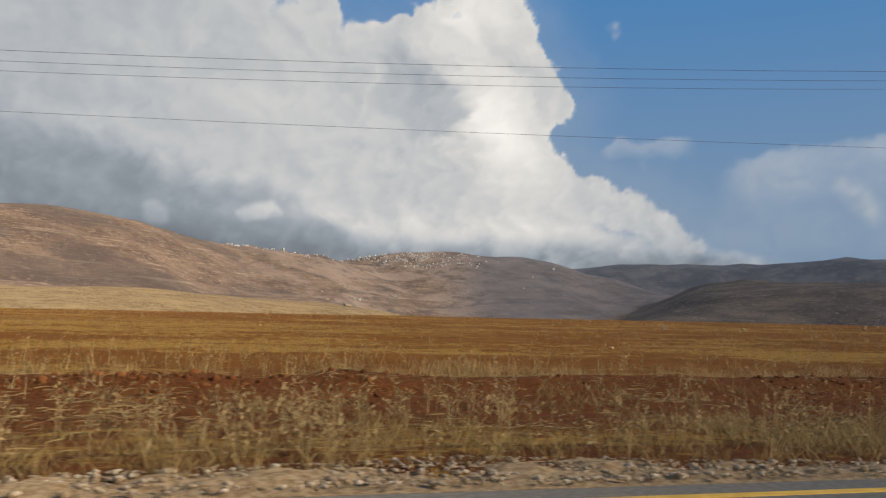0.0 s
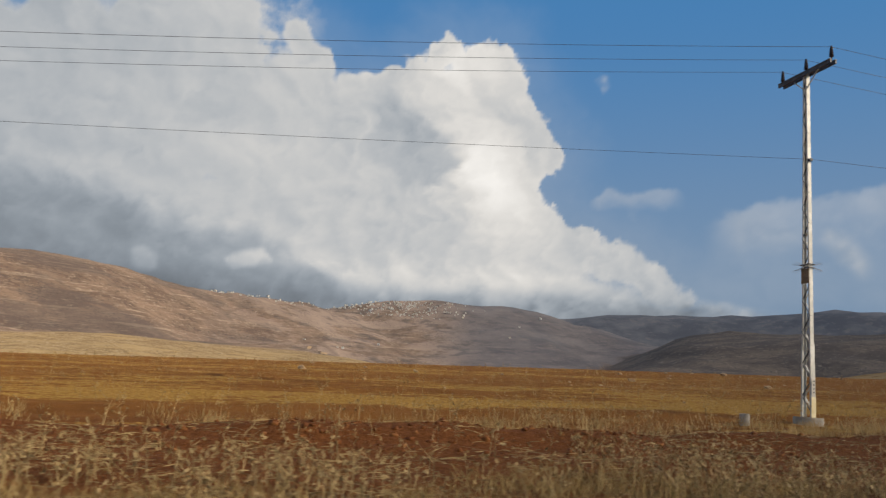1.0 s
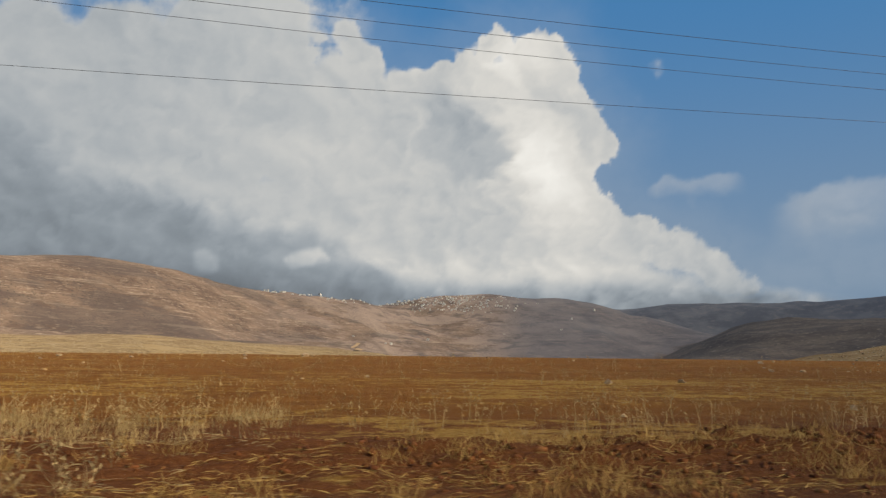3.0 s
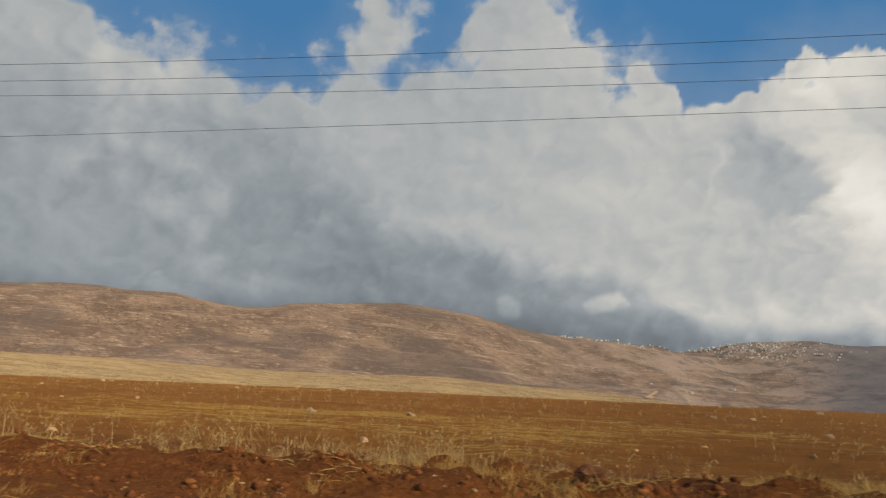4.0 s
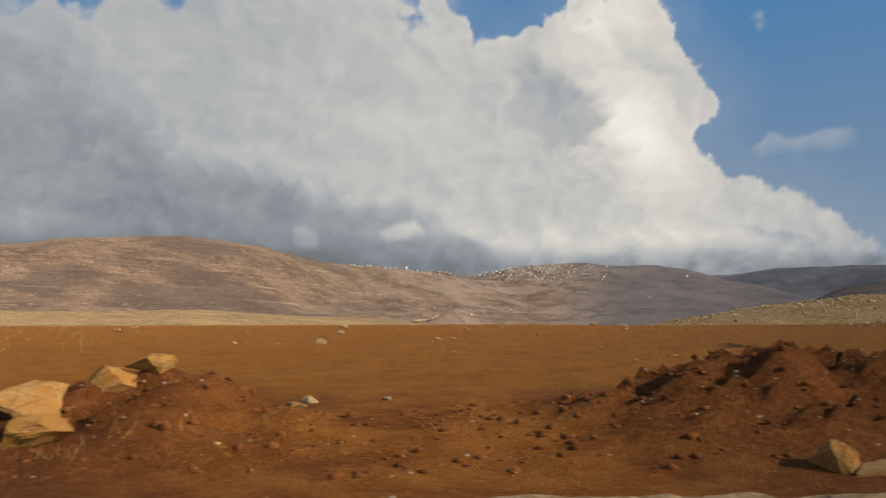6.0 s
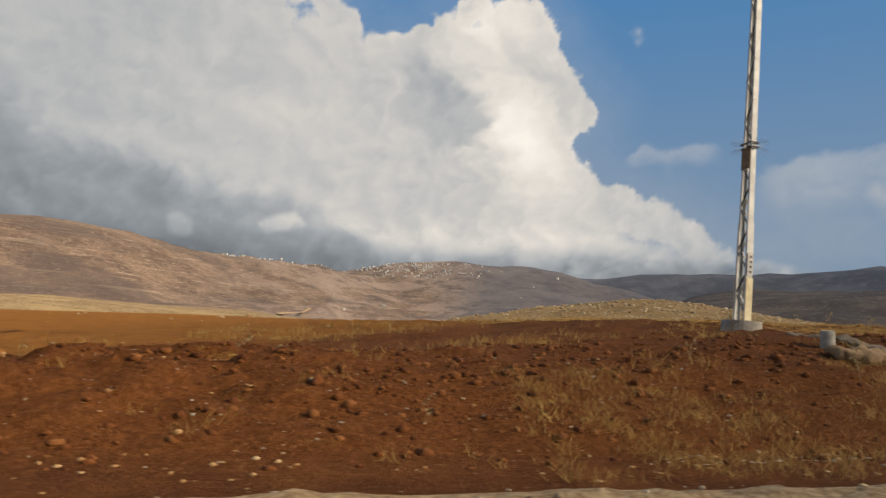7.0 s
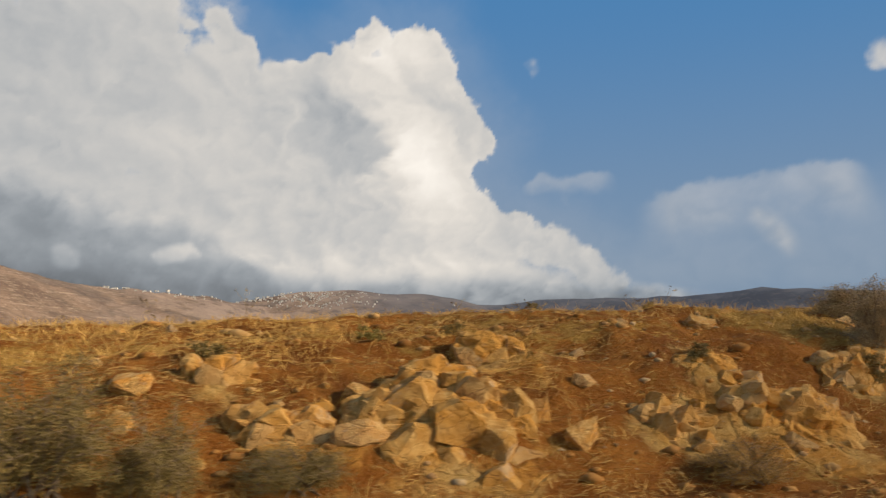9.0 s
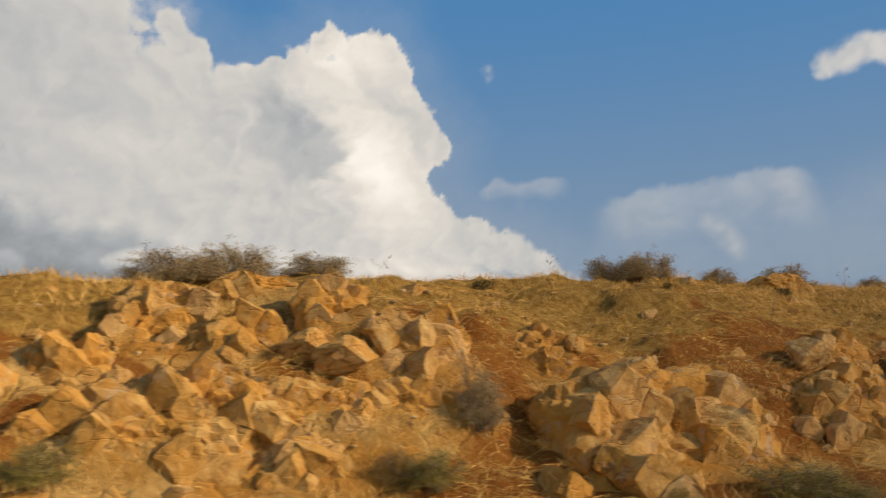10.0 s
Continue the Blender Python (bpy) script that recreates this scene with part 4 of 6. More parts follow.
for k in range(3):
    (xa, ya), (xb, yb) = POLE_AT[k], POLE_AT[k + 1]
    la, lb = (math.sin(radians(LEAN)) if q in (1, 2) else 0.0 for q in (k, k + 1))
    for y in (-1.1, 0.0, 1.1):
        a = (xa + la * TALL - 0.25, ya + y, pole_foot[k] + TALL + 0.4)
        b = (xb + lb * TALL - 0.25, yb + y, pole_foot[k + 1] + TALL + 0.4)
        tagged(wire("power_line", a, b, 2.75, 0.006), "thin dark overhead power line between poles", "power line", group="overhead lines")
    a = (xa + la * 8.1 - 0.25, ya - 0.2, pole_foot[k] + 8.1)
    b = (xb + lb * 8.1 - 0.25, yb - 0.2, pole_foot[k + 1] + 8.1)
    tagged(wire("telephone_line", a, b, 1.0 if k == 0 else 0.68, 0.0055), "thin dark overhead cable slung lower on the poles", "cable", group="overhead lines")


def short_post(tall, radius):
    bm = bmesh.new()
    add_tube(bm, (0, 0, -0.2), (0, 0, tall), radius * 1.08, radius, 18)
    bmesh.ops.bevel(bm, geom=[ed for ed in bm.edges if min(v.co.z for v in ed.verts) > tall - 1e-3], offset=0.02, segments=2)
    me = bpy.data.meshes.new("concrete_post")
    bm.to_mesh(me)
    bm.free()
    me.materials.append(CONCRETE)
    return new("concrete_post", me)


post = short_post(0.32, 0.14)
post.matrix_world = pose(36.6, 20.0, height(36.6, 20.0))
tagged(post, "short round concrete post among dry weeds", "concrete post")
post = short_post(0.25, 0.115)
post.matrix_world = pose(163.25, 12.1, height(163.25, 12.1) + 0.06, 4, -3, 0)
tagged(post, "short round concrete post on broken bank", "concrete post")


# ---- rocks ----
def rock_mesh(name, material, seed, level=3, planes=18, fracture=0.10, crumbly=0.0):
    """A broken stone: flat faces cut at random, split along joints, with a rough skin."""
    rng = np.random.RandomState(seed)
    bm = bmesh.new()
    bmesh.ops.create_icosphere(bm, subdivisions=level, radius=1.0)
    p = np.array([v.co[:] for v in bm.verts])
    cut = rng.normal(size=(planes, 3))
    cut /= np.linalg.norm(cut, axis=1, keepdims=True)
    reach = rng.uniform(0.62, 0.98, planes)
    along = p @ cut.T
    dist = np.where(along > 0.05, reach / np.maximum(along, 0.05), 9.0).min(1)
    p = p * np.minimum(dist, 1.12)[:, None]
    turn = Euler(rng.uniform(0, 3, 3)).to_matrix()
    for v, q in zip(bm.verts, p):
        q = Vector(q)
        w = turn @ q + 0.25 * Vector(noise.noise_vector(q * 1.3 + Vector((seed, 0, 0))))
        step = fracture * (noise.cell(w * 1.9) + 0.5 * noise.cell(w * 4.1))
        skin = (0.035 + crumbly) * noise.fractal(q * 4.0 + Vector((0, seed, 0)), 0.9, 2.0, 4)
        v.co = q * (1 + step + skin)
    me = bpy.data.meshes.new(name)
    bm.to_mesh(me)
    bm.free()
    me.materials.append(material)
    return me


def jointed_mesh(name, material, seed, level=4, power=3.5, half=(1.0, 0.8, 0.7), block=0.5, depth=0.12, crack=0.05, strata=1.2):
    """Stone split by joints: blocks of one size in metres, each with its own tilted face and gaps between."""
    rng = np.random.RandomState(seed)
    bm = bmesh.new()
    bmesh.ops.create_icosphere(bm, subdivisions=level, radius=1.0)
    shift = Vector(rng.uniform(-40, 40, 3))
    turn = Euler((rng.uniform(-0.3, 0.3), rng.uniform(-0.3, 0.3), rng.uniform(-0.5, 0.5))).to_matrix()
    for v in bm.verts:
        q = v.co.copy()
        q /= (abs(q.x) ** power + abs(q.y) ** power + abs(q.z) ** power) ** (1 / power)
        out = Vector((q.x / half[0], q.y / half[1], q.z / half[2])).normalized()
        q = Vector((q.x * half[0], q.y * half[1], q.z * half[2]))
        q += out * 0.22 * block * noise.noise(q / block * 0.5 + shift)
        w = (turn @ q) / block
        w = Vector((w.x, w.y, w.z * strata)) + 0.3 * Vector(noise.noise_vector(w * 0.9 + shift)) + shift
        far, seeds = noise.voronoi(w)
        cell = seeds[0]
        tilt = Vector((noise.cell(cell * 7.1), noise.cell(cell * 7.1 + Vector((9, 0, 0))), noise.cell(cell * 7.1 + Vector((0, 9, 0)))))
        d = depth * noise.cell(cell * 5.3 + Vector((3, 3, 3))) + 0.08 * block * tilt.dot(w - cell) + 0.11 * block * min(1.0, (far[1] - far[0]) / 0.6) ** 0.6
        d -= crack * (1 - min(1.0, (far[1] - far[0]) / 0.12)) ** 2
        small, inner = noise.voronoi(w * 2.3 + shift)
        d += 0.06 * block * noise.cell(inner[0] * 6.1) - 0.05 * block * (1 - min(1.0, (small[1] - small[0]) / 0.15)) ** 2
        d += block * 0.04 * noise.fractal(q / block * 2.5 + shift, 0.8, 2.0, 5)
        v.co = q + out * d
    me = bpy.data.meshes.new(name)
    bm.to_mesh(me)
    bm.free()
    me.materials.append(material)
    return me


def hull_points(bm, points):
    for p in points:
        bm.verts.new(p)
    made = bmesh.ops.convex_hull(bm, input=bm.verts[:])
    spare = [v for v in {*made["geom_interior"], *made["geom_unused"]} if isinstance(v, bmesh.types.BMVert) and v.is_valid]
    bmesh.ops.delete(bm, geom=spare, context="VERTS")


def roughen(bm, cuts, worn, rough, shift):
    """Break up the flat faces of a stone: worn corners and a chipped skin."""
    if cuts:
        bmesh.ops.subdivide_edges(bm, edges=bm.edges[:], cuts=cuts, use_grid_fill=True)
    bmesh.ops.triangulate(bm, faces=bm.faces[:])
    mid = sum((v.co for v in bm.verts), Vector()) / len(bm.verts)
    reach = sum((v.co - mid).length for v in bm.verts) / len(bm.verts)
    for v in bm.verts:
        away = v.co - mid
        far = away.length or 1e-6
        grow = worn * (reach / far - 1.0)
        chip = noise.fractal(v.co / reach * 1.7 + shift, 0.8, 2.0, 4) + 0.8 * noise.cell(v.co / reach * 2.6 + shift)
        v.co = mid + away * (1 + grow + rough * chip)


def angular_mesh(name, material, seed, corners=15, cuts=2, worn=0.22, rough=0.05):
    """A broken stone with flat faces and sharp corners, about two units across."""
    r = np.random.RandomState(seed)
    p = r.normal(size=(corners, 3))
    p /= (np.abs(p) ** 3.2).sum(1, keepdims=True) ** (1 / 3.2)
    p *= r.uniform(0.8, 1.08, (corners, 1))
    bm = bmesh.new()
    hull_points(bm, [Vector(q) for q in p])
    roughen(bm, cuts, worn, rough, Vector(r.uniform(-30, 30, 3)))
    me = bpy.data.meshes.new(name)
    bm.to_mesh(me)
    bm.free()
    me.materials.append(material)
    return me


PEBBLY = [angular_mesh("rock", LIMESTONE, 110 + k, 12, 1) for k in range(10)]
ROCKS = [angular_mesh("rock", LIMESTONE, 10 + k, 12, 3, 0.06, 0.06) for k in range(10)]
HEAP_BLOCKS = [angular_mesh("rock", HEAP_STONE, 170 + k, 13, 4, 0.06, 0.075) for k in range(8)]
BLOCKS = [angular_mesh("boulder", LIMESTONE, 40 + k, 15, 4, 0.08, 0.06) for k in range(8)]
PALES = [angular_mesh("stone", PALE_STONE, 70 + k, 14, 2, 0.3, 0.04) for k in range(6)]
CLODS = [rock_mesh("clod", CLOD, 90 + k, 3, 24, 0.10, 0.12) for k in range(4)]
rock_dice = random.Random(5)


def lay_rock(meshes, name, x, y, wide, tall, label, category, group, sink=0.25):
    ob = new(name, rock_dice.choice(meshes))
    deep = wide * rock_dice.uniform(0.6, 0.9)
    yy = y + deep * 0.35
    size = Matrix.Diagonal((wide * 0.58, deep * 0.58, tall * 0.62, 1))
    ob.matrix_world = pose(x, yy, height(x, yy) + tall * (0.5 - sink), rock_dice.uniform(-9, 9), rock_dice.uniform(-12, 12), rock_dice.uniform(-25, 25)) @ size
    return tagged(ob, label, category, group=group)


HEAP_ROCKS = [(96.75, 9.99, 0.31, 0.35), (93.6, 10.75, 0.27, 0.16), (110.2, 10.3, 0.36, 0.3), (116.8, 10.1, 0.23, 0.11), (117.5, 9.4, 0.22, 0.1), (119.7, 8.5, 0.26, 0.23), (125.3, 9.0, 0.52, 0.45), (126.4, 10.4, 0.44, 0.55), (128.2, 8.85, 0.75, 0.46), (127.7, 9.5, 0.85, 0.48), (128.4, 10.2, 0.75, 0.38), (128.85, 10.4, 0.6, 0.25), (130.55, 11.5, 0.3, 0.13), (124.9, 9.6, 0.16, 0.13), (136.45, 7.95, 0.44, 0.5), (136.8, 7.7, 0.5, 0.2), (140.9, 10.8, 0.55, 0.25), (141.05, 9.7, 0.58, 0.3), (143.2, 10.1, 0.46, 0.23), (142.6, 9.9, 0.45, 0.36)]
FIELD_STONES = [(93.7, 22.7, 0.30, 0.2), (95.9, 29.4, 0.5, 0.25), (81.4, 29.5, 0.58, 0.29), (77.9, 28.5, 0.62, 0.36), (82.1, 20.7, 0.40, 0.24), (95.8, 42.5, 0.59, 0.33), (103.0, 58.0, 0.9, 0.35), (114.7, 21.1, 0.3, 0.24), (130.3, 16.5, 0.6, 0.30), (131.8, 16.6, 0.3, 0.14), (150, 62, 0.9, 0.35)]
BANK_ROCKS = [(168.9, 7.75, 0.36, 0.38), (167.6, 7.8, 0.16, 0.13), (164.3, 7.6, 0.12, 0.08), (172.0, 8.5, 0.31, 0.36), (172.6, 8.8, 0.25, 0.25), (175.8, 8.1, 0.38, 0.28), (174.7, 8.1, 0.33, 0.30), (181.8, 10.7, 0.22, 0.24), (183.3, 16.3, 0.33, 0.24), (180.1, 8.9, 0.38, 0.36), (182.4, 9.3, 0.27, 0.31), (186.0, 9.4, 0.62, 0.34), (186.55, 9.35, 0.42, 0.26), (186.4, 9.15, 0.24, 0.14), (188.0, 9.75, 0.62, 0.30), (190.7, 17.6, 0.25, 0.24), (192.9, 18.0, 0.42, 0.26), (192.4, 18.2, 0.3, 0.2), (194.6, 18.2, 0.40, 0.22), (191.3, 9.5, 0.36, 0.34), (192.2, 9.9, 0.7, 0.36), (191.9, 9.2, 0.5, 0.2), (191.4, 9.1, 0.5, 0.16), (192.6, 9.2, 0.45, 0.2), (191.6, 8.9, 0.3, 0.16), (190.4, 9.0, 0.26, 0.18)]
CUT_ROCKS = [(197.58, 9.27, 0.57, 0.25), (198.20, 10.91, 0.39, 0.31), (203.28, 8.45, 0.64, 0.42), (199.96, 8.90, 0.40, 0.27), (202.78, 8.89, 0.30, 0.22), (199.76, 7.97, 0.53, 0.30), (202.25, 7.82, 0.51, 0.32), (197.01, 10.99, 0.68, 0.22), (206.20, 11.13, 0.59, 0.30), (210.47, 9.00, 0.53, 0.33), (209.48, 8.91, 0.59, 0.32), (209.74, 8.19, 0.35, 0.27), (208.49, 7.85, 0.68, 0.32), (207.90, 8.12, 0.32, 0.29), (209.45, 9.95, 0.35, 0.21), (209.36, 8.57, 0.42, 0.30), (210.12, 7.97, 0.69, 0.29), (209.20, 11.14, 0.55, 0.23), (214.41, 9.32, 0.23, 0.20), (209.57, 7.48, 0.16, 0.11), (208.58, 8.47, 0.40, 0.11), (224.69, 8.22, 0.55, 0.41), (223.81, 10.86, 0.43, 0.24), (221.00, 7.81, 0.67, 0.28), (222.90, 9.30, 0.51, 0.29), (219.06, 9.87, 0.30, 0.21), (229.19, 10.82, 0.40, 0.15), (227.28, 11.05, 0.39, 0.19), (227.38, 10.16, 0.36, 0.22), (225.16, 9.81, 0.20, 0.13), (221.86, 8.95, 0.60, 0.40)]
CUT_BLOCKS = [(215.7, 9.1, 0.7, 0.46), (218.7, 8.6, 0.6, 0.42), (214.5, 7.8, 0.7, 0.42), (217.8, 10.0, 0.6, 0.36), (225.0, 13.4, 0.7, 0.32), (222.2, 8.6, 0.7, 0.44), (228.9, 8.6, 0.7, 0.5)]
for row in HEAP_ROCKS:
    lay_rock(HEAP_BLOCKS, "rock", *row, "ochre limestone rock on red soil heap", "rock", "rocks on the heap", 0.42)
for x, y, w, h in FIELD_STONES:
    lay_rock(PALES, "stone", x, y, w * 0.65, h * 0.65, "pale stone lying in the ploughed field", "stone", "field stones")
for row in BANK_ROCKS:
    lay_rock(ROCKS, "rock", *row, "tan limestone rock on the grassy bank", "rock", "rocks on the bank", 0.38)
def joint_cell(seeds, k, box):
    """The corners of the block round seed k, cut off by the joints halfway to its neighbours."""
    here = seeds[k]
    near = np.argsort(((seeds - here) ** 2).sum(1))[1:15]
    normal = seeds[near] - here
    far = np.linalg.norm(normal, axis=1, keepdims=True)
    normal = np.concatenate([normal / far, np.eye(3), -np.eye(3)])
    reach = np.concatenate([far[:, 0] / 2, [box] * 6])
    trip = np.array(list(itertools.combinations(range(len(normal)), 3)))
    m = normal[trip]
    ok = np.abs(np.linalg.det(m)) > 1e-4
    p = np.linalg.solve(m[ok], reach[trip[ok]][..., None])[..., 0]
    return here, p[(p @ normal.T <= reach + 1e-6).all(1)]


def rock_outcrop(seed, w, h):
    """Jointed bedrock: stepped rows of broken blocks round a rough core, leaning back into the slope."""
    r = np.random.RandomState(400 + seed)
    thing = new("rock_outcrop")
    pitch = min(0.36, 0.14 + 0.085 * w) * r.uniform(0.85, 1.15)
    deep = 0.35 * w + 0.35
    core = new("rock_face", jointed_mesh("rock_face", BEDROCK, 140 + seed, 5 if w > 1.5 else 4, 4.0, (w * 0.43, deep * 0.45, h * 0.6), 0.22 + 0.03 * w, 0.07, 0.05))
    core.parent = thing
    core.matrix_local = pose(0, deep * 0.62 + 0.2 * h, h * 0.26, -32, 0, 0)
    step = np.array([pitch * 1.8, pitch, pitch * 0.66])
    nx, ny, nz = int(w / step[0] / 2) + 2, 4, int(h / step[2]) + 3
    grid = np.array([(i + 0.5 * (k % 2), j, k) for i in range(-nx, nx + 1) for j in range(-1, ny) for k in range(-2, nz)], float)
    seeds = (grid + r.uniform(-0.26, 0.26, grid.shape) * (1, 0.45, 1)) * step
    turn = r.uniform(-0.22, 0.22)
    seeds[:, 2] += seeds[:, 0] * math.tan(turn)
    side, up = np.abs(seeds[:, 0]) / (0.5 * w), seeds[:, 2] / h
    ledge = 0.3 * pitch * np.round(2.2 * fbm(seeds[:, 0] * 1.3 + seed, seeds[:, 2] * 1.6, 2, 300 + seed))
    face = 0.04 + 0.6 * np.clip(seeds[:, 2], -0.35, None) + 0.35 * pitch * side**2 * 2 + ledge
    inside = (side**2.4 + np.clip(up, 0, None) ** 2.4 < 0.95 + 0.35 * fbm(seeds[:, 0] * 0.9, seeds[:, 2] * 1.1 + seed, 2, 310)) & (seeds[:, 1] > face) & (seeds[:, 1] < face + 1.6 * pitch) & (up > -0.35)
    shift = Vector(r.uniform(-30, 30, 3))
    for k in np.nonzero(inside)[0]:
        here, corners = joint_cell(seeds, k, pitch * 0.95)
        if len(corners) < 5:
            continue
        tilt = Euler(r.uniform(-0.02, 0.02, 3)).to_matrix()
        out = r.uniform(-0.05, 0.05) * pitch
        grow = r.uniform(0.965, 1.0)
        bm = bmesh.new()
        hull_points(bm, [Vector(here) + tilt @ Vector(p * grow) + Vector((0, -out, 0)) for p in corners])
        if len(bm.faces) < 4:
            bm.free()
            continue
        roughen(bm, 4 if pitch > 0.28 else 3, 0.03, 0.035, shift)
        for v in bm.verts:
            v.co += 0.06 * Vector(noise.noise_vector(v.co * 2.1 + shift)) + 0.024 * Vector(noise.noise_vector(v.co * 7.0 + shift))
        part("block", bm, BEDROCK, thing)
    return thing


for k, (x, y, w, h) in enumerate(OUTCROPS):
    ob = rock_outcrop(k, w, h)
    ob.matrix_world = pose(x, y, height(x, y) - 0.03, 0, 0, rock_dice.uniform(-10, 10))
    tagged(ob, "golden jointed limestone outcrop in the soil cutting", "rock outcrop", group="outcrops of the cutting")
for row in CUT_ROCKS:
    if row[2] > 0.62:
        continue
    lay_rock(BLOCKS if row[2] > 0.55 else ROCKS, "rock", *row, "ochre limestone rock set in the cutting", "rock", "rocks in the cutting", 0.8 if row[1] > 9.45 else 0.35)
for row in CUT_BLOCKS:
    lay_rock(BLOCKS, "boulder", *row, "cracked ochre limestone block in rocky cutting", "boulder", "rocks in the cutting", 0.75 if row[1] > 9.45 else 0.35)
lay_rock([angular_mesh("stone", PALE_STONE, 77, 26, 3, 0.12, 0.03)], "stone", 112.3, 9.9, 0.36, 0.4, "squat pale block beside the soil heap", "stone", "field stones", 0.2)
for x, y, w, h in ((101.9, 11.5, 0.5, 0.34), (142.8, 10.4, 0.7, 0.45), (104.3, 11.5, 0.4, 0.25), (88.0, 11.8, 0.4, 0.25)):
    lay_rock(CLODS, "clod", x, y, w, h, "large dark red clod of earth", "clod", "clods on the heap", 0.15)
for k in range(170):
    x, y = rock_dice.uniform(197, 238), rock_dice.triangular(6.9, 12.5, 8.6)
    w = rock_dice.triangular(0.07, 0.4, 0.12)
    lay_rock(ROCKS if w > 0.25 else PEBBLY, "rock", x, y, w, w * rock_dice.uniform(0.5, 0.9), "ochre limestone rock set in the cutting", "rock", "rocks in the cutting", 0.6 if y > 9.3 else 0.35)
for k in range(60):
    x, y = rock_dice.uniform(176, 240), rock_dice.triangular(9, 26, 12)
    w = rock_dice.triangular(0.1, 0.34, 0.15)
    lay_rock(PALES if k % 3 == 0 else PEBBLY, "stone", x, y, w, w * rock_dice.uniform(0.5, 0.8), "weathered stone among straw on the bank", "stone", "stones on the bank")
for k in range(44):
    x, y = rock_dice.uniform(20, 190), rock_dice.triangular(24, 95, 60)
    w = rock_dice.triangular(0.15, 0.7, 0.25)
    lay_rock(PALES, "stone", x, y, w, w * 0.5, "pale stone lying in the ploughed field", "stone", "field stones")
for k in range(170):
    x, y = rock_dice.gauss(231, 32), rock_dice.uniform(112, 172)
    w = rock_dice.triangular(0.3, 1.2, 0.5)
    lay_rock(PALES, "stone", x, y, w, w * 0.5, "pale stone on the stony rise", "stone", "stones on the rise")


# ---- loose stuff: ribbons for straw and weeds, pebbles, clods ----
def tri_mesh(name, verts, tris, material):
    me = bpy.data.meshes.new(name)
    me.vertices.add(len(verts))
    me.vertices.foreach_set("co", np.asarray(verts, np.float32).ravel())
    me.loops.add(3 * len(tris))
    me.loops.foreach_set("vertex_index", np.asarray(tris, np.int32).ravel())
    me.polygons.add(len(tris))
    me.polygons.foreach_set("loop_start", np.arange(0, 3 * len(tris), 3, dtype=np.int32))
    me.update(calc_edges=True)
    me.materials.append(material)
    return me


def ribbons(name, base, tip, bend, width, material, rng, flat=False):
    """Bent blades from base to tip, each a strip that narrows to a point."""
    n = len(base)
    turn = rng.uniform(0, 2 * np.pi, n)
    side = np.stack([np.cos(turn), np.sin(turn) * 0.4, 0.25 * np.sin(turn * 3)], -1) * (width / 2)[:, None]
    if flat:
        side = np.stack([0.2 * np.cos(turn), np.sin(turn), np.abs(np.cos(turn))], -1) * (width / 2)[:, None]
    mid = (base + tip) / 2 + bend
    verts = np.stack([base - side, base + side, mid - side * 0.8, mid + side * 0.8, tip], 1).reshape(-1, 3)
    tris = (np.arange(n)[:, None, None] * 5 + np.array([[0, 1, 3], [0, 3, 2], [2, 3, 4]])).reshape(-1, 3)
    return new(name, tri_mesh(name, verts, tris, material))


def scatter(rng, count, x0, x1, y0, y1, keep):
    """Points with the chance keep(x, y) of staying, on the ground."""
    x, y = rng.uniform(x0, x1, count), rng.uniform(y0, y1, count)
    ok = rng.uniform(0, 1, count) < keep(x, y)
    x, y = x[ok], y[ok]
    return np.stack([x, y, terrain(x, y) - 0.01], -1)


def blades(name, roots, per, tall, spread_r, width, lean, material, seed, label, category):
    rng = np.random.RandomState(seed)
    base = np.repeat(roots, per, 0)
    n = len(base)
    base = base + np.stack([rng.normal(0, spread_r, n), rng.normal(0, spread_r, n), np.zeros(n)], -1)
    size = np.repeat(rng.uniform(0.55, 1.25, len(roots)), per)
    h = tall * size * rng.uniform(0.45, 1.15, n)
    tip = base + np.stack([rng.normal(0, lean, n) * h, rng.normal(0, lean, n) * h, h], -1)
    bend = np.stack([rng.normal(0, 0.08, n) * h, rng.normal(0, 0.08, n) * h, rng.uniform(0, 0.12, n) * h], -1)
    return tagged(ribbons(name, base, tip, bend, width * rng.uniform(0.6, 1.4, n), material, rng), label, category, kind="stuff")


def strands(name, roots, per, length, width, material, seed, label, category):
    """Straws lying along the ground."""
    rng = np.random.RandomState(seed)
    base = np.repeat(roots, per, 0)
    n = len(base)
    ang = rng.normal(0, 0.5, n) + np.pi * rng.randint(0, 2, n)
    long = length * rng.uniform(0.4, 1.4, n)
    base = base + np.stack([rng.normal(0, 0.16, n), rng.normal(0, 0.16, n), np.zeros(n)], -1)
    tip = base + np.stack([np.cos(ang) * long, np.sin(ang) * long, np.zeros(n)], -1)
    for p in (base, tip):
        p[:, 2] = terrain(p[:, 0], p[:, 1]) + rng.uniform(0.004, 0.035, n)
    bend = np.stack([np.zeros(n), rng.normal(0, 0.012, n), rng.uniform(0, 0.025, n)], -1)
    return tagged(ribbons(name, base, tip, bend, width * rng.uniform(0.6, 1.5, n), material, rng, True), label, category, kind="stuff")


def clumpy(x, y, scale, cut, seed):
    return smooth(cut - 0.25, cut + 0.35, fbm(x * scale, y * scale, 3, seed))


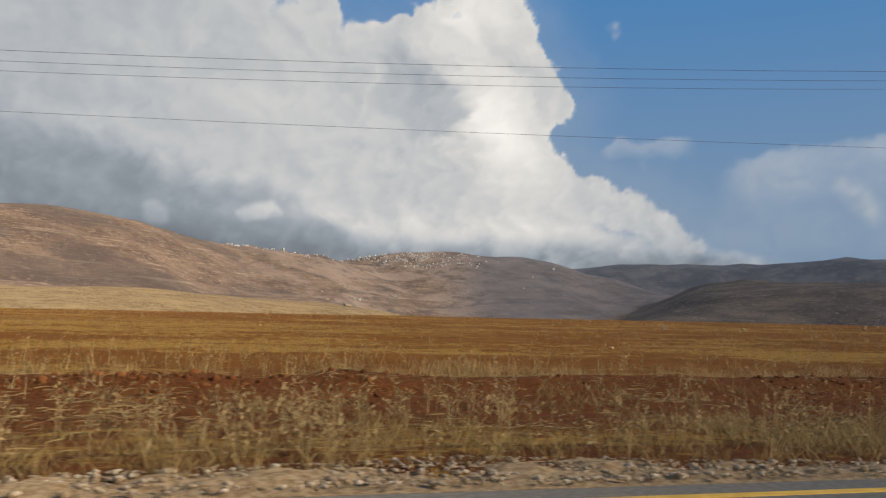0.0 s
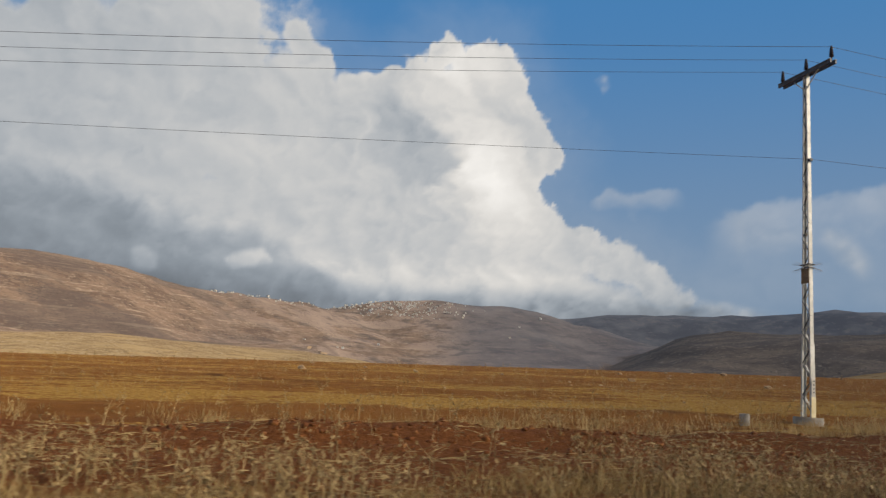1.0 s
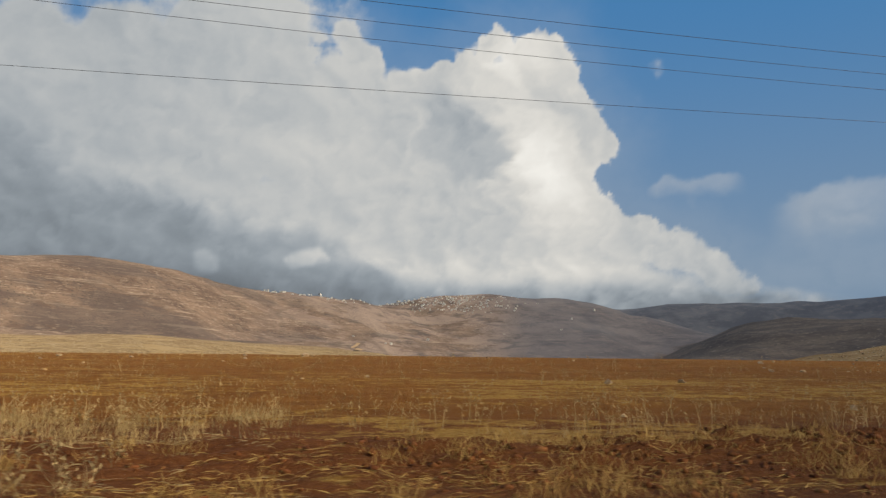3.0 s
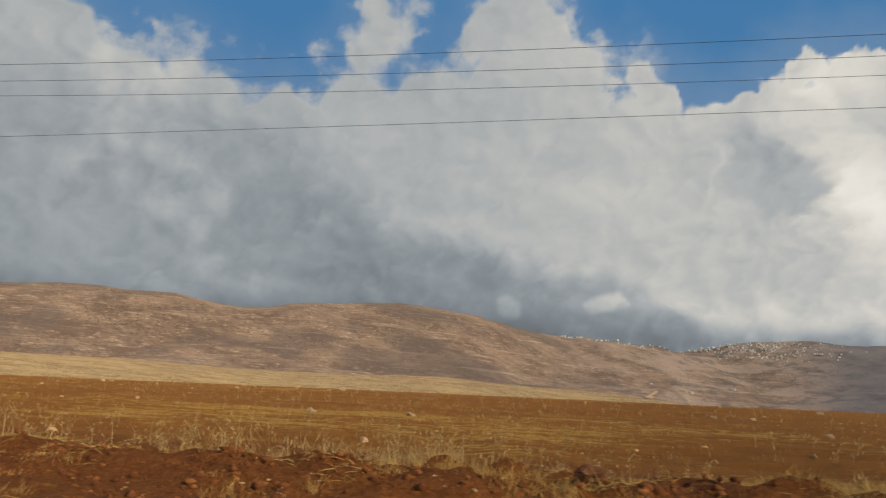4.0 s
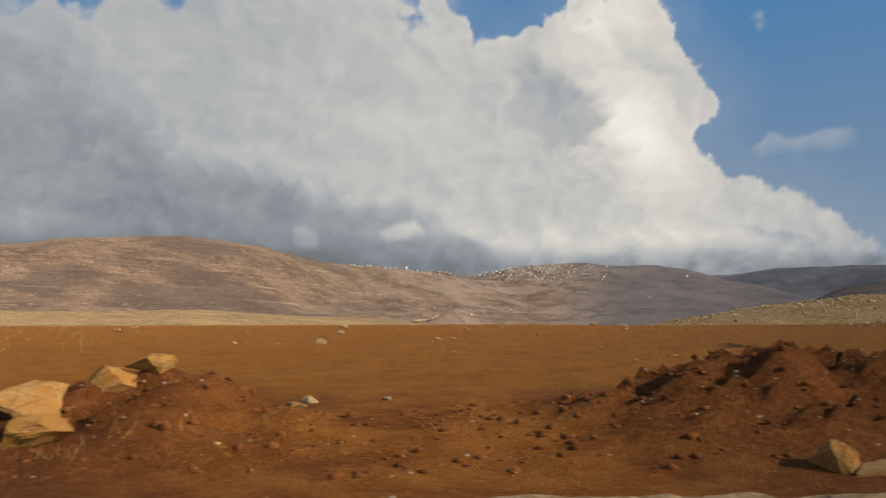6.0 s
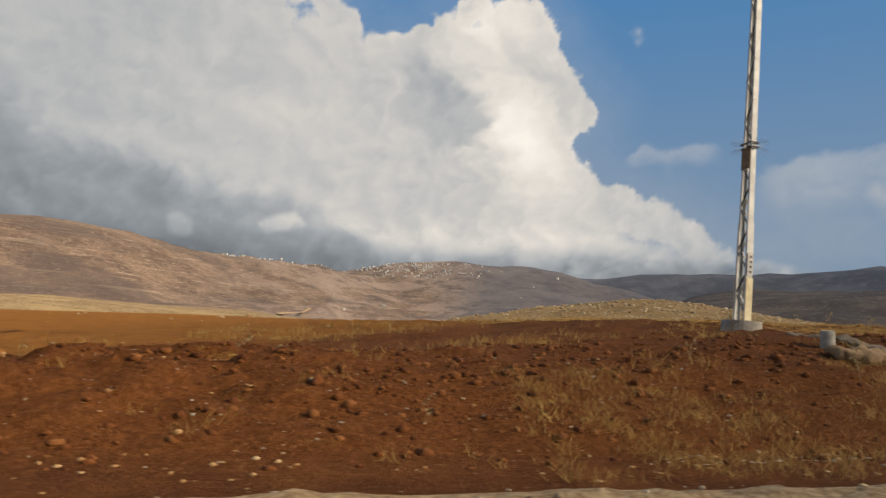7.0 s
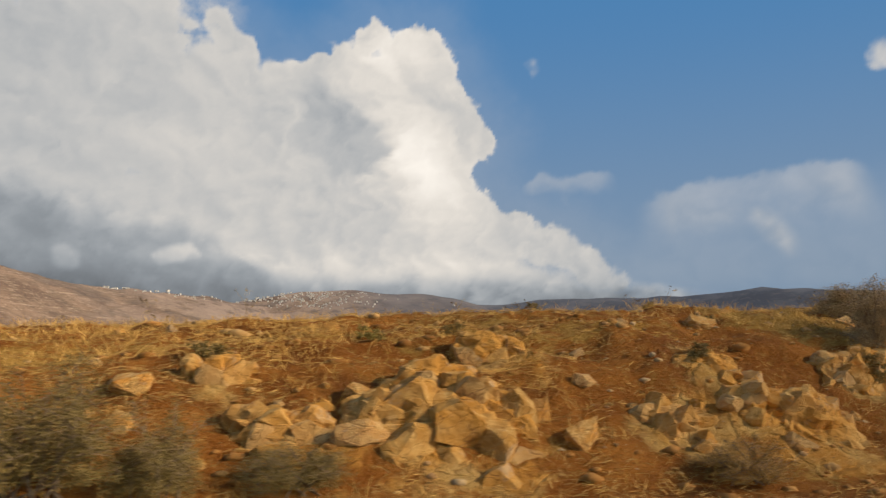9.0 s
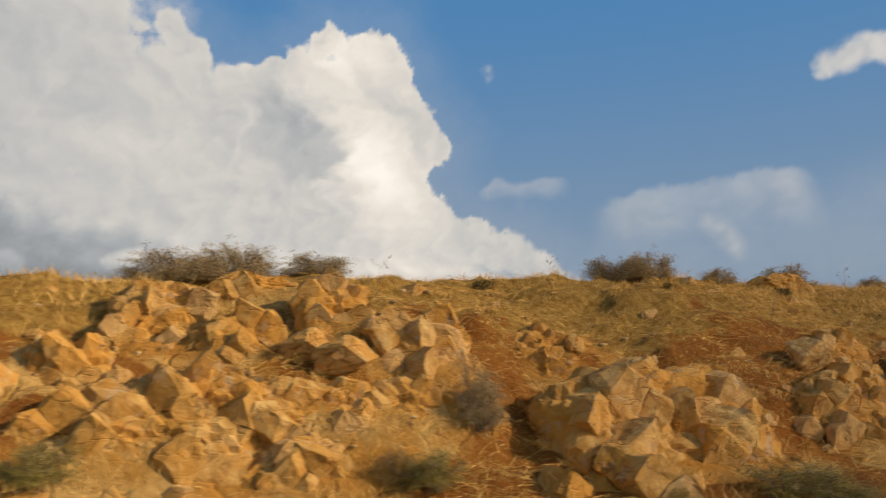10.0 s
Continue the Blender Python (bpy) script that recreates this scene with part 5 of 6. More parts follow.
def tall_weeds(name, roots, tall, material, seed, label):
    """Dry stalks with side twigs and small seed heads."""
    rng = np.random.RandomState(seed)
    n = len(roots)
    h = tall * rng.uniform(0.5, 1.3, n)
    tip = roots + np.stack([rng.normal(0, 0.13, n) * h, rng.normal(0, 0.13, n) * h, h], -1)
    bases, tips, widths = [roots], [tip], [np.full(n, 0.015)]
    for k in range(7):
        u = rng.uniform(0.25, 0.95, n)[:, None]
        b = roots + (tip - roots) * u
        ang = rng.uniform(0, 2 * np.pi, n)
        reach = h * rng.uniform(0.12, 0.34, n)
        t = b + np.stack([np.cos(ang) * reach, np.sin(ang) * reach, reach * rng.uniform(0.4, 1.3, n)], -1)
        bases.append(b)
        tips.append(t)
        widths.append(np.full(n, 0.010))
        for _ in range(2):
            bases.append(t - [0, 0, 0.015])
            tips.append(t + rng.normal(0, 0.025, (n, 3)))
            widths.append(np.full(n, 0.03))
    base, tip, width = np.concatenate(bases), np.concatenate(tips), np.concatenate(widths)
    return tagged(ribbons(name, base, tip, rng.normal(0, 0.012, base.shape), width, material, rng), label, "weeds", kind="stuff")


rng = np.random.RandomState(11)
# belt of dry weeds beside the road on the first stretch
roots = scatter(rng, 15000, -16, 66, 7.3, 15.6, lambda x, y: (0.06 + 0.3 * (1 - smooth(8.6, 9.6, y)) + 0.64 * clumpy(x, y, 0.42, 0.22, 101)) * (1 - (0.7 + 0.23 * smooth(14, 22, x)) * smooth(9.4 - 0.6 * smooth(14, 24, x), 11.6, y)) * (1 - smooth(56, 66, x)))
blades("weed_tufts", roots, 15, 0.27, 0.15, 0.009, 0.65, OLIVE_WEED, 1, "olive-brown dry weed tufts along the road", "weeds")
roots = scatter(rng, 9000, -16, 66, 8.4, 16.4, lambda x, y: 0.1 + 0.55 * clumpy(x, y, 0.5, 0.15, 102))
strands("lying_straw", roots, 3, 0.26, 0.010, WEED, 31, "broken straw lying on the dark soil", "dry grass")
roots = scatter(rng, 11000, -16, 64, 7.5, 16.2, lambda x, y: (0.12 + 0.88 * clumpy(x, y, 0.35, 0.08, 103)) * (1 - 0.9 * smooth(9.8, 11.8, y)))
tall_weeds("weed_stalks", roots, 0.5, WEED, 2, "tall branching dry thistle stalks along the road")
# paler belt behind the turned soil
roots = scatter(rng, 6000, -30, 66, 16.2, 21, lambda x, y: (0.12 + 0.88 * clumpy(x, y, 0.35, 0.1, 105)) * bump(y, 18.4, 1.7))
blades("straw_tufts", roots, 11, 0.30, 0.12, 0.010, 0.34, PALE_STRAW, 3, "pale dry straw tufts at the field's edge", "dry grass")
roots = scatter(rng, 700, -20, 66, 16.4, 21, lambda x, y: 0.2 + 0.8 * clumpy(x, y, 0.3, 0.1, 107))
tall_weeds("weed_stalks", roots, 0.6, PALE_STRAW, 4, "pale branching stalks at the field's edge")
# belt behind the soil heap
roots = scatter(rng, 4200, 60, 113, 13.0, 21, lambda x, y: (0.05 + 0.95 * clumpy(x, y, 0.3, 0.25, 109)) * bump(y, 16.2, 2.6) * (1 - 0.75 * smooth(98, 107, x)))
blades("straw_tufts", roots, 10, 0.30, 0.12, 0.009, 0.34, PALE_STRAW, 5, "pale dry straw tufts behind the soil heap", "dry grass")
roots = scatter(rng, 900, 60, 118, 13.4, 19, lambda x, y: clumpy(x, y, 0.35, 0.0, 111))
tall_weeds("weed_stalks", roots, 0.62, PALE_STRAW, 6, "tall pale stalks behind the soil heap")
roots = scatter(rng, 9000, 58, 130, 8.3, 13.5, lambda x, y: 0.8 * clumpy(x, y, 0.5, 0.15, 113) * (1 - 0.85 * smooth(110, 117, x)))
blades("weed_tufts", roots, 10, 0.22, 0.10, 0.007, 0.6, STRAW, 7, "flattened dry weeds on the soil heap", "weeds")
roots = scatter(rng, 9000, 60, 124, 8.4, 14.0, lambda x, y: 0.7 * clumpy(x, y, 0.5, 0.1, 114) * (1 - 0.8 * smooth(112, 118, x)))
strands("lying_straw", roots, 4, 0.2, 0.008, STRAW, 33, "broken straw caught in the dug soil", "dry grass")
# stubble across the field
roots = scatter(rng, 42000, -60, 125, 21, 80, lambda x, y: (0.12 + 0.88 * clumpy(x * 0.25, y, 0.5, 0.1, 115)) * (0.35 + 0.65 * bump(y, 33, 14)) * (1 - 0.8 * smooth(104, 116, x)))
blades("stubble", roots, 4, 0.15, 0.14, 0.011, 0.4, PALE_STRAW, 8, "sparse pale stubble across the field", "stubble")
roots = scatter(rng, 1500, -50, 122, 21, 62, lambda x, y: 0.15 + 0.85 * clumpy(x * 0.4, y, 0.3, 0.15, 116))
tall_weeds("weed_stalks", roots, 0.42, PALE_STRAW, 16, "single dry stalks standing in the stubble field")
# straw on the bank
roots = scatter(rng, 46000, 148, 204, 6.1, 22, lambda x, y: (0.34 + 0.66 * clumpy(x, y, 0.5, 0.05, 117)) * smooth(168, 173, x + 0.8 * (y - 9)) * (0.4 + 0.6 * (y < 14)) * (1 - 0.6 * smooth(193, 199, x)) * (y > 7.3 - bend(x)))
strands("lying_straw", roots, 12, 0.13, 0.0064, BANK_STRAW, 9, "lying dry straw over the red bank", "dry grass")
roots = scatter(rng, 10500, 148, 204, 6.3, 24, lambda x, y: (y > 7.4 - bend(x)) * 0.85 * clumpy(x, y, 0.55, 0.18, 119) * smooth(150, 170, x + (y - 9)) + 0.6 * bump(x, 158.5, 1.6) * bump(y, 9.0, 0.8))
blades("straw_tufts", roots, 10, 0.20, 0.10, 0.007, 0.5, STRAW, 10, "tufts of dry grass on the bank", "dry grass")
# grass among the rocks of the cutting and on its crest
roots = scatter(rng, 28000, 194, 244, 5.9, 20, lambda x, y: (0.12 + 0.88 * clumpy(x, y, 0.6, -0.05, 121)) * (0.45 + 0.55 * smooth(9.0, 11, y)) * (0.4 + 0.6 * smooth(208, 216, x)) * (1 - 0.85 * np.clip(gully(x, y), 0, 1)))
blades("straw_tufts", roots, 8, 0.17, 0.10, 0.009, 0.6, GOLD, 12, "dry grass between the rocks of the cutting", "dry grass")
roots = scatter(rng, 34000, 198, 244, 6.2, 17, lambda x, y: (0.1 + 0.9 * clumpy(x, y, 0.55, 0.0, 125)) * (0.35 + 0.65 * smooth(206, 216, x)) * (1 - 0.85 * np.clip(gully(x, y), 0, 1)))
strands("lying_straw", roots, 7, 0.14, 0.0062, GOLD, 14, "golden straw lying on the stony slope", "dry grass")
roots = scatter(rng, 1500, 157, 167, 7.6, 10.8, lambda x, y: 0.75 * clumpy(x, y, 0.7, 0.0, 127) * (1 - 0.9 * bump(x, 163.9, 0.8) * (y < 10)))
blades("straw_tufts", roots, 13, 0.17, 0.12, 0.005, 0.7, STRAW, 15, "dry grass round the spilt concrete", "dry grass")
roots = scatter(rng, 2600, 164, 180, 8.2, 13.5, lambda x, y: (0.08 + 0.92 * clumpy(x, y, 0.9, 0.1, 128)) * (0.25 + 0.75 * smooth(168.5, 171, x)))
blades("straw_tufts", roots, 12, 0.13, 0.10, 0.0055, 0.75, OLIVE_WEED, 17, "flattened olive-brown grass on the slumped soil", "dry grass")
roots = scatter(rng, 500, 150, 244, 8.4, 20, lambda x, y: 0.7 * clumpy(x, y, 0.4, 0.1, 123))
tall_weeds("weed_stalks", roots, 0.42, WEED, 13, "dry branching stalks on the bank")


def pebbles(name, spots, small, large, material, seed, label, category, flat=0.7, lumpy=0.35):
    rng = np.random.RandomState(seed)
    shape = np.array([(1, 0, 0), (-1, 0, 0), (0, 1, 0), (0, -1, 0), (0, 0, 1), (0, 0, -1), (0.6, 0.6, 0.6), (-0.6, 0.6, 0.5), (-0.6, -0.6, 0.6), (0.6, -0.6, 0.5)], float)
    faces = np.array([(4, 0, 6), (6, 0, 2), (4, 6, 2), (4, 2, 7), (7, 2, 1), (4, 7, 1), (4, 1, 8), (8, 1, 3), (4, 8, 3), (4, 3, 9), (9, 3, 0), (4, 9, 0), (5, 2, 0), (5, 1, 2), (5, 3, 1), (5, 0, 3)])
    n = len(spots)
    size = small * (large / small) ** (rng.uniform(0, 1, n) ** 2.2)
    local = shape[None] * (1 + lumpy * rng.uniform(-1, 1, (n, len(shape), 1)))
    local = local * np.stack([rng.uniform(0.7, 1.3, n), rng.uniform(0.7, 1.3, n), flat * rng.uniform(0.7, 1.2, n)], -1)[:, None]
    turn = rng.uniform(0, 2 * np.pi, n)
    c, s_ = np.cos(turn)[:, None], np.sin(turn)[:, None]
    local = np.stack([local[..., 0] * c - local[..., 1] * s_, local[..., 0] * s_ + local[..., 1] * c, local[..., 2]], -1)
    verts = (spots[:, None] + local * size[:, None, None] + [0, 0, 0]).reshape(-1, 3)
    tris = (np.arange(n)[:, None, None] * len(shape) + faces[None]).reshape(-1, 3)
    return tagged(new(name, tri_mesh(name, verts, tris, material)), label, category, kind="stuff")


def island_stone(name, *colours):
    n = Nodes(name, 0.92, spec=0.2)
    c = n.mix(n.ramp(n.island(), 0.0, 0.5), colours[0], colours[1])
    c = n.mix(n.ramp(n.island(), 0.6, 1.0), c, colours[2])
    n.colour(c)
    n.bump(n.noise(30.0, 5, 0.7), 0.6, 0.02)
    return n.mat


PEBBLE = island_stone("loose_pebbles", (0.36, 0.19, 0.075), (0.48, 0.29, 0.125), (0.58, 0.42, 0.23))
OCHRE_STONE = island_stone("broken_stone", (0.30, 0.13, 0.03), (0.45, 0.22, 0.06), (0.60, 0.38, 0.15))
CRUMB = island_stone("soil_crumbs", (0.115, 0.038, 0.012), (0.185, 0.064, 0.019), (0.26, 0.105, 0.033))
GRIT = island_stone("shoulder_grit", (0.28, 0.20, 0.12), (0.42, 0.33, 0.23), (0.56, 0.47, 0.36))
rng = np.random.RandomState(21)
heap_zone = lambda x, y: (1 - 0.4 * bump(x, 133.2, 2.2)) * (0.3 + 0.7 * bump(y, 10.8, 1.8)) * (smooth(58, 80, x) * (1 - smooth(168, 182, x)) + 0.06)  # noqa: E731
pebbles("clods", scatter(rng, 70000, 40, 170, 8.1, 14.5, lambda x, y: heap_zone(x, y) * (0.35 + 0.65 * clumpy(x, y, 0.6, 0.0, 131))), 0.012, 0.085, CRUMB, 1, "crumbled dark red clods of soil", "clods", 0.8, 0.45)
pebbles("clods", scatter(rng, 10000, -16, 62, 13.0, 18, lambda x, y: bump(y, 15.3, 1.4) * clumpy(x, y, 0.4, -0.1, 133)), 0.02, 0.10, CRUMB, 2, "crumbled dark red clods along the furrow", "clods", 0.8, 0.45)
pebbles("pebbles", scatter(rng, 5200, 56, 200, 8.2, 14, lambda x, y: 0.25 + 0.5 * bump(y, 9.5, 1.8)), 0.008, 0.045, PEBBLE, 3, "pale pebbles scattered in red soil", "pebbles")
pebbles("pebbles", scatter(rng, 6500, 150, 240, 7.3, 10, lambda x, y: 0.7 * bump(y, 8.1, 0.5) + 0.15), 0.008, 0.05, PEBBLE, 4, "loose stones at the foot of the bank", "pebbles")
pebbles("pebbles", scatter(rng, 5000, 200, 244, 7.5, 16, lambda x, y: 0.6 + 0 * x), 0.012, 0.07, PEBBLE, 5, "loose rubble of the rocky cutting", "rubble")
pebbles("pebbles", scatter(rng, 12000, 84, 160, 8.1, 12.0, lambda x, y: 0.6 * bump(y, 10.0, 1.6)), 0.007, 0.032, GRIT, 9, "small white stones in the dug soil", "pebbles")
grit_spots = np.concatenate([scatter(rng, 11000, -16, 246, 6.55, 8.0, lambda x, y: 0.9 + 0 * x), scatter(rng, 4500, -8, 10, 6.55, 8.1, lambda x, y: 0.9 + 0 * x)])
grit_spots = np.concatenate([grit_spots[grit_spots[:, 1] < 8.3 - 1.2 * bend(grit_spots[:, 0])], scatter(rng, 4500, 184, 246, 5.3, 6.4, lambda x, y: y > 6.75 - bend(x))])
grit_spots = grit_spots[(grit_spots[:, 0] > 184) | (grit_spots[:, 1] < 6.55 + 1.5 * shoulder_width(grit_spots[:, 0]))]
grit_spots = grit_spots[(rng.uniform(0, 1, len(grit_spots)) < 0.25) | (grit_spots[:, 0] < 119) | (grit_spots[:, 0] > 184)]
grit_spots[:, 2] = 0.05
pebbles("gravel", grit_spots, 0.01, 0.045, GRIT, 6, "coarse pale gravel on the shoulder", "gravel")
pebbles("pebbles", scatter(rng, 9000, 164, 206, 6.6, 19, lambda x, y: (0.15 + 0.85 * clumpy(x, y, 0.45, 0.1, 137)) * smooth(164, 176, x) * (1 - 0.6 * smooth(12, 16, y))), 0.022, 0.15, OCHRE_STONE, 8, "broken flat ochre stones on the bank", "rubble", 0.5)
pebbles("clods", scatter(rng, 26000, 163.6, 174, 8.6, 14.0, lambda x, y: (0.25 + 0.75 * clumpy(x, y, 0.8, 0.0, 141)) * smooth(164.2, 165.4, x) * (1 - smooth(170.5, 173.5, x))), 0.010, 0.085, CRUMB, 10, "lumps of red soil slumped down the bank", "clods", 0.6, 0.75)
pebbles("pebbles", scatter(rng, 2600, 158, 172, 7.9, 8.7, lambda x, y: bump(y, 8.32, 0.16) * (1 - 0.6 * smooth(166, 169, x))), 0.008, 0.05, GRIT, 11, "pale stone chips along the foot of the bank", "pebbles", 0.6)
RISE_STONE = island_stone("rise_stone", (0.40, 0.30, 0.17), (0.54, 0.43, 0.27), (0.66, 0.55, 0.38))
pebbles("rubble", scatter(rng, 7500, 140, 330, 110, 175, lambda x, y: np.exp(-((x - 231) / 34) ** 2)), 0.12, 0.5, RISE_STONE, 12, "small pale stones on the stony rise", "rubble", 0.6)
pebbles("pebbles", scatter(rng, 1800, -40, 200, 19, 90, lambda x, y: 0.6 + 0 * x), 0.025, 0.13, PEBBLE, 7, "small pale stones across the field", "pebbles")


# ---- shrubs ----
def shrub(seed, leaves, green, small=1.0, stems=15):
    """A thorny shrub a metre wide and high: forked stems from the ground up and many small leaves in loose clumps."""
    r = np.random.RandomState(seed)
    thing = new("shrub")
    bm = bmesh.new()
    ends = []
    for k in range(stems):
        ang = 2 * math.pi * k / stems + r.uniform(-0.4, 0.4)
        lean = r.uniform(0.2, 1.25)
        a = Vector((r.uniform(-0.26, 0.26), r.uniform(-0.26, 0.26), -0.05))
        b = a * 0.5 + Vector((math.cos(ang) * 0.26 * lean, math.sin(ang) * 0.26 * lean, r.uniform(0.08, 0.62) * (1.25 - 0.5 * lean)))
        add_tube(bm, a, b, 0.012, 0.008, 4)
        for j in range(5):
            turn = ang + r.uniform(-1.2, 1.2)
            c = b + Vector((math.cos(turn) * r.uniform(0.04, 0.22), math.sin(turn) * r.uniform(0.04, 0.22), r.uniform(-0.05, 0.34) * (1.2 - 0.55 * lean)))
            add_tube(bm, b, c, 0.006, 0.004, 3)
            ends.append((b + c) / 2)
            ends.append(c)
            for i in range(4):
                d = c + Vector(r.normal(0, 0.075, 3))
                d.z = max(0.03, d.z)
                add_tube(bm, c, d, 0.003, 0.0015, 3)
                ends.append(d)
    part("stem", bm, TWIG, thing, "grey-brown forked stems")
    ends = np.array([e[:] for e in ends])
    centre = ends[r.randint(len(ends), size=leaves)] + r.normal(0, 0.032, (leaves, 3))
    centre[:, 2] = np.abs(centre[:, 2]) * np.where(r.uniform(0, 1, leaves) < 0.3, 0.45, 1.0)
    u, v = r.normal(size=(leaves, 3)), r.normal(size=(leaves, 3))
    size = small * r.uniform(0.008, 0.018, (leaves, 1))
    u, v = u / np.linalg.norm(u, axis=1, keepdims=True) * size, v / np.linalg.norm(v, axis=1, keepdims=True) * size * 0.6
    verts = np.stack([centre - u, centre + v, centre + u, centre - v], 1).reshape(-1, 3)
    tris = (np.arange(leaves)[:, None, None] * 4 + np.array([[0, 1, 2], [0, 2, 3]])).reshape(-1, 3)
    crown = new("crown", tri_mesh("crown", verts, tris, green))
    crown.parent = thing
    return thing


GREEN = blade_material("green_leaf", (0.25, 0.195, 0.042), (0.41, 0.325, 0.095))
BROWN = blade_material("brown_leaf", (0.34, 0.195, 0.05), (0.56, 0.36, 0.115))
DRY = blade_material("dry_leaf", (0.38, 0.28, 0.14), (0.58, 0.44, 0.24))
KINDS = {"grey": [shrub(1, 36000, LEAF, 0.66, 24), shrub(2, 36000, LEAF, 0.66, 24), shrub(3, 36000, LEAF, 0.66, 24)], "dry": [shrub(10, 34000, DRY, 0.75, 24), shrub(11, 34000, DRY, 0.75, 24)], "green": [shrub(4, 20000, GREEN, 0.8, 20)], "brown": [shrub(5, 30000, BROWN, 0.62, 26), shrub(6, 30000, BROWN, 0.62, 26)], "low": [shrub(7, 1800, LEAF, 3.0, 5), shrub(8, 1800, LEAF, 3.0, 5), shrub(9, 1800, GREEN, 3.0, 5)]}
SHRUB_TEXT = {"dry": "wispy grey-brown shrub in dry grass", "grey": "grey-green thorny shrub on the bank", "green": "small olive-green shrub below the rocks", "brown": "dry brown shrub among the rocks"}
SHRUBS = [("grey", 192.94, 7.76, 2.1, 1.59), ("grey", 194.41, 7.63, 2.18, 1.72), ("brown", 192.33, 11.9, 1.01, 0.46), ("brown", 192.11, 7.63, 0.79, 0.3), ("grey", 196.87, 7.81, 1.6, 1.31), ("grey", 197.88, 7.74, 1.1, 0.85), ("brown", 203.73, 7.34, 1.38, 0.48), ("grey", 199.06, 7.67, 1.04, 0.52), ("dry", 208.55, 9.96, 1.3, 1.04), ("brown", 210.42, 7.38, 1.22, 0.51), ("brown", 212.22, 7.06, 1.43, 0.61), ("grey", 217.25, 7.59, 0.75, 0.96), ("dry", 210.4, 11.1, 0.35, 0.31), ("brown", 215.05, 6.95, 1.3, 0.27), ("green", 222.73, 7.4, 0.81, 0.49), ("dry", 223.53, 8.15, 0.61, 0.68), ("green", 219.26, 7.63, 0.66, 0.52), ("green", 226.53, 6.44, 1.37, 0.51), ("green", 225.11, 7.01, 0.69, 0.29), ("dry", 221.15, 8.64, 0.35, 0.3), ("brown", 222.38, 7.49, 0.48, 0.38), ("grey", 217.63, 7.26, 1.53, 0.74), ("dry", 215.84, 11.9, 1.3, 0.62), ("dry", 220.53, 12.2, 1.42, 0.64), ("dry", 221.41, 12.2, 1.33, 0.66), ("dry", 222.55, 11.9, 1.17, 0.48), ("dry", 228.12, 12.3, 1.34, 0.52), ("dry", 228.92, 12.4, 1.18, 0.68), ("dry", 230.31, 12.2, 0.71, 0.4), ("dry", 232.24, 12.4, 1.18, 0.5), ("dry", 209.87, 11.8, 1.46, 0.82), ("dry", 234.47, 12.4, 0.81, 0.27)]
SHRUBS += [("brown", 192.4, 15.9, 1.3, 0.85)]
shrub_dice = random.Random(9)
for kind, x, y, w, h in SHRUBS:
    ob = copy_thing(shrub_dice.choice(KINDS[kind]), pose(x, y, height(x, y) - 0.03, 0, 0, shrub_dice.uniform(0, 360)) @ Matrix.Diagonal((w, w * 0.8, h, 1)))
    tagged(ob, SHRUB_TEXT[kind], "shrub", group="shrubs")
for k in range(36):
    x, y = shrub_dice.uniform(164, 240), shrub_dice.triangular(8.6, 18, 10.5)
    w = shrub_dice.uniform(0.22, 0.5)
    ob = copy_thing(shrub_dice.choice(KINDS["low"]), pose(x, y, height(x, y) - 0.02, 0, 0, shrub_dice.uniform(0, 360)) @ Matrix.Diagonal((w, w, w * 0.6, 1)))
    tagged(ob, "low grey-green cushion shrub in straw", "shrub", group="low shrubs")
for group in KINDS.values():
    for ob in group:
        for o in (*ob.children_recursive, ob):
            bpy.data.objects.remove(o)


# ---- spilt concrete, slabs and litter below the second pole ----
def draped(name, spots, thick, material, seed, label, category, jag=0.12):
    """A thin poured or torn sheet that follows the ground inside a rough outline."""
    cx, cy, rx, ry, turn = spots
    step = 0.07
    u = np.arange(-1.3, 1.3, step / max(rx, ry))
    U, V = np.meshgrid(u, u)
    edge = np.hypot(U, V) + jag * fbm(U * 2.5 + seed, V * 2.5, 4, seed)
    c, s_ = math.cos(radians(turn)), math.sin(radians(turn))
    X, Y = cx + U * rx * c - V * ry * s_, cy + U * rx * s_ + V * ry * c
    lift = thick * smooth(1.0, 0.85, edge) + 0.25 * thick * fbm(X * 4, Y * 4, 3, seed)
    Z = terrain(X, Y) + lift
    inside = edge < 1
    keep = inside[:-1, :-1] & inside[1:, :-1] & inside[:-1, 1:] & inside[1:, 1:]
    k = np.arange(X.size).reshape(X.shape)
    faces = np.stack([k[:-1, :-1], k[:-1, 1:], k[1:, 1:], k[1:, :-1]], -1)[keep]
    used, index = np.unique(faces, return_inverse=True)
    me = mesh_from(name, np.stack([X, Y, Z], -1).reshape(-1, 3)[used], index.reshape(-1, 4), material, True)
    ob = new(name, me)
    solid = ob.modifiers.new("thickness", "SOLIDIFY")
    solid.thickness, solid.offset = thick * 0.8, -1
    return tagged(ob, label, category)


GREY_CEMENT = plain_material("poured_cement", (0.21, 0.155, 0.095), (0.33, 0.265, 0.185), 4.0, 0.92, relief=0.5)
TAN_SLAB = plain_material("tan_slab", (0.24, 0.15, 0.075), (0.37, 0.25, 0.14), 5.0, 0.92, relief=0.7)
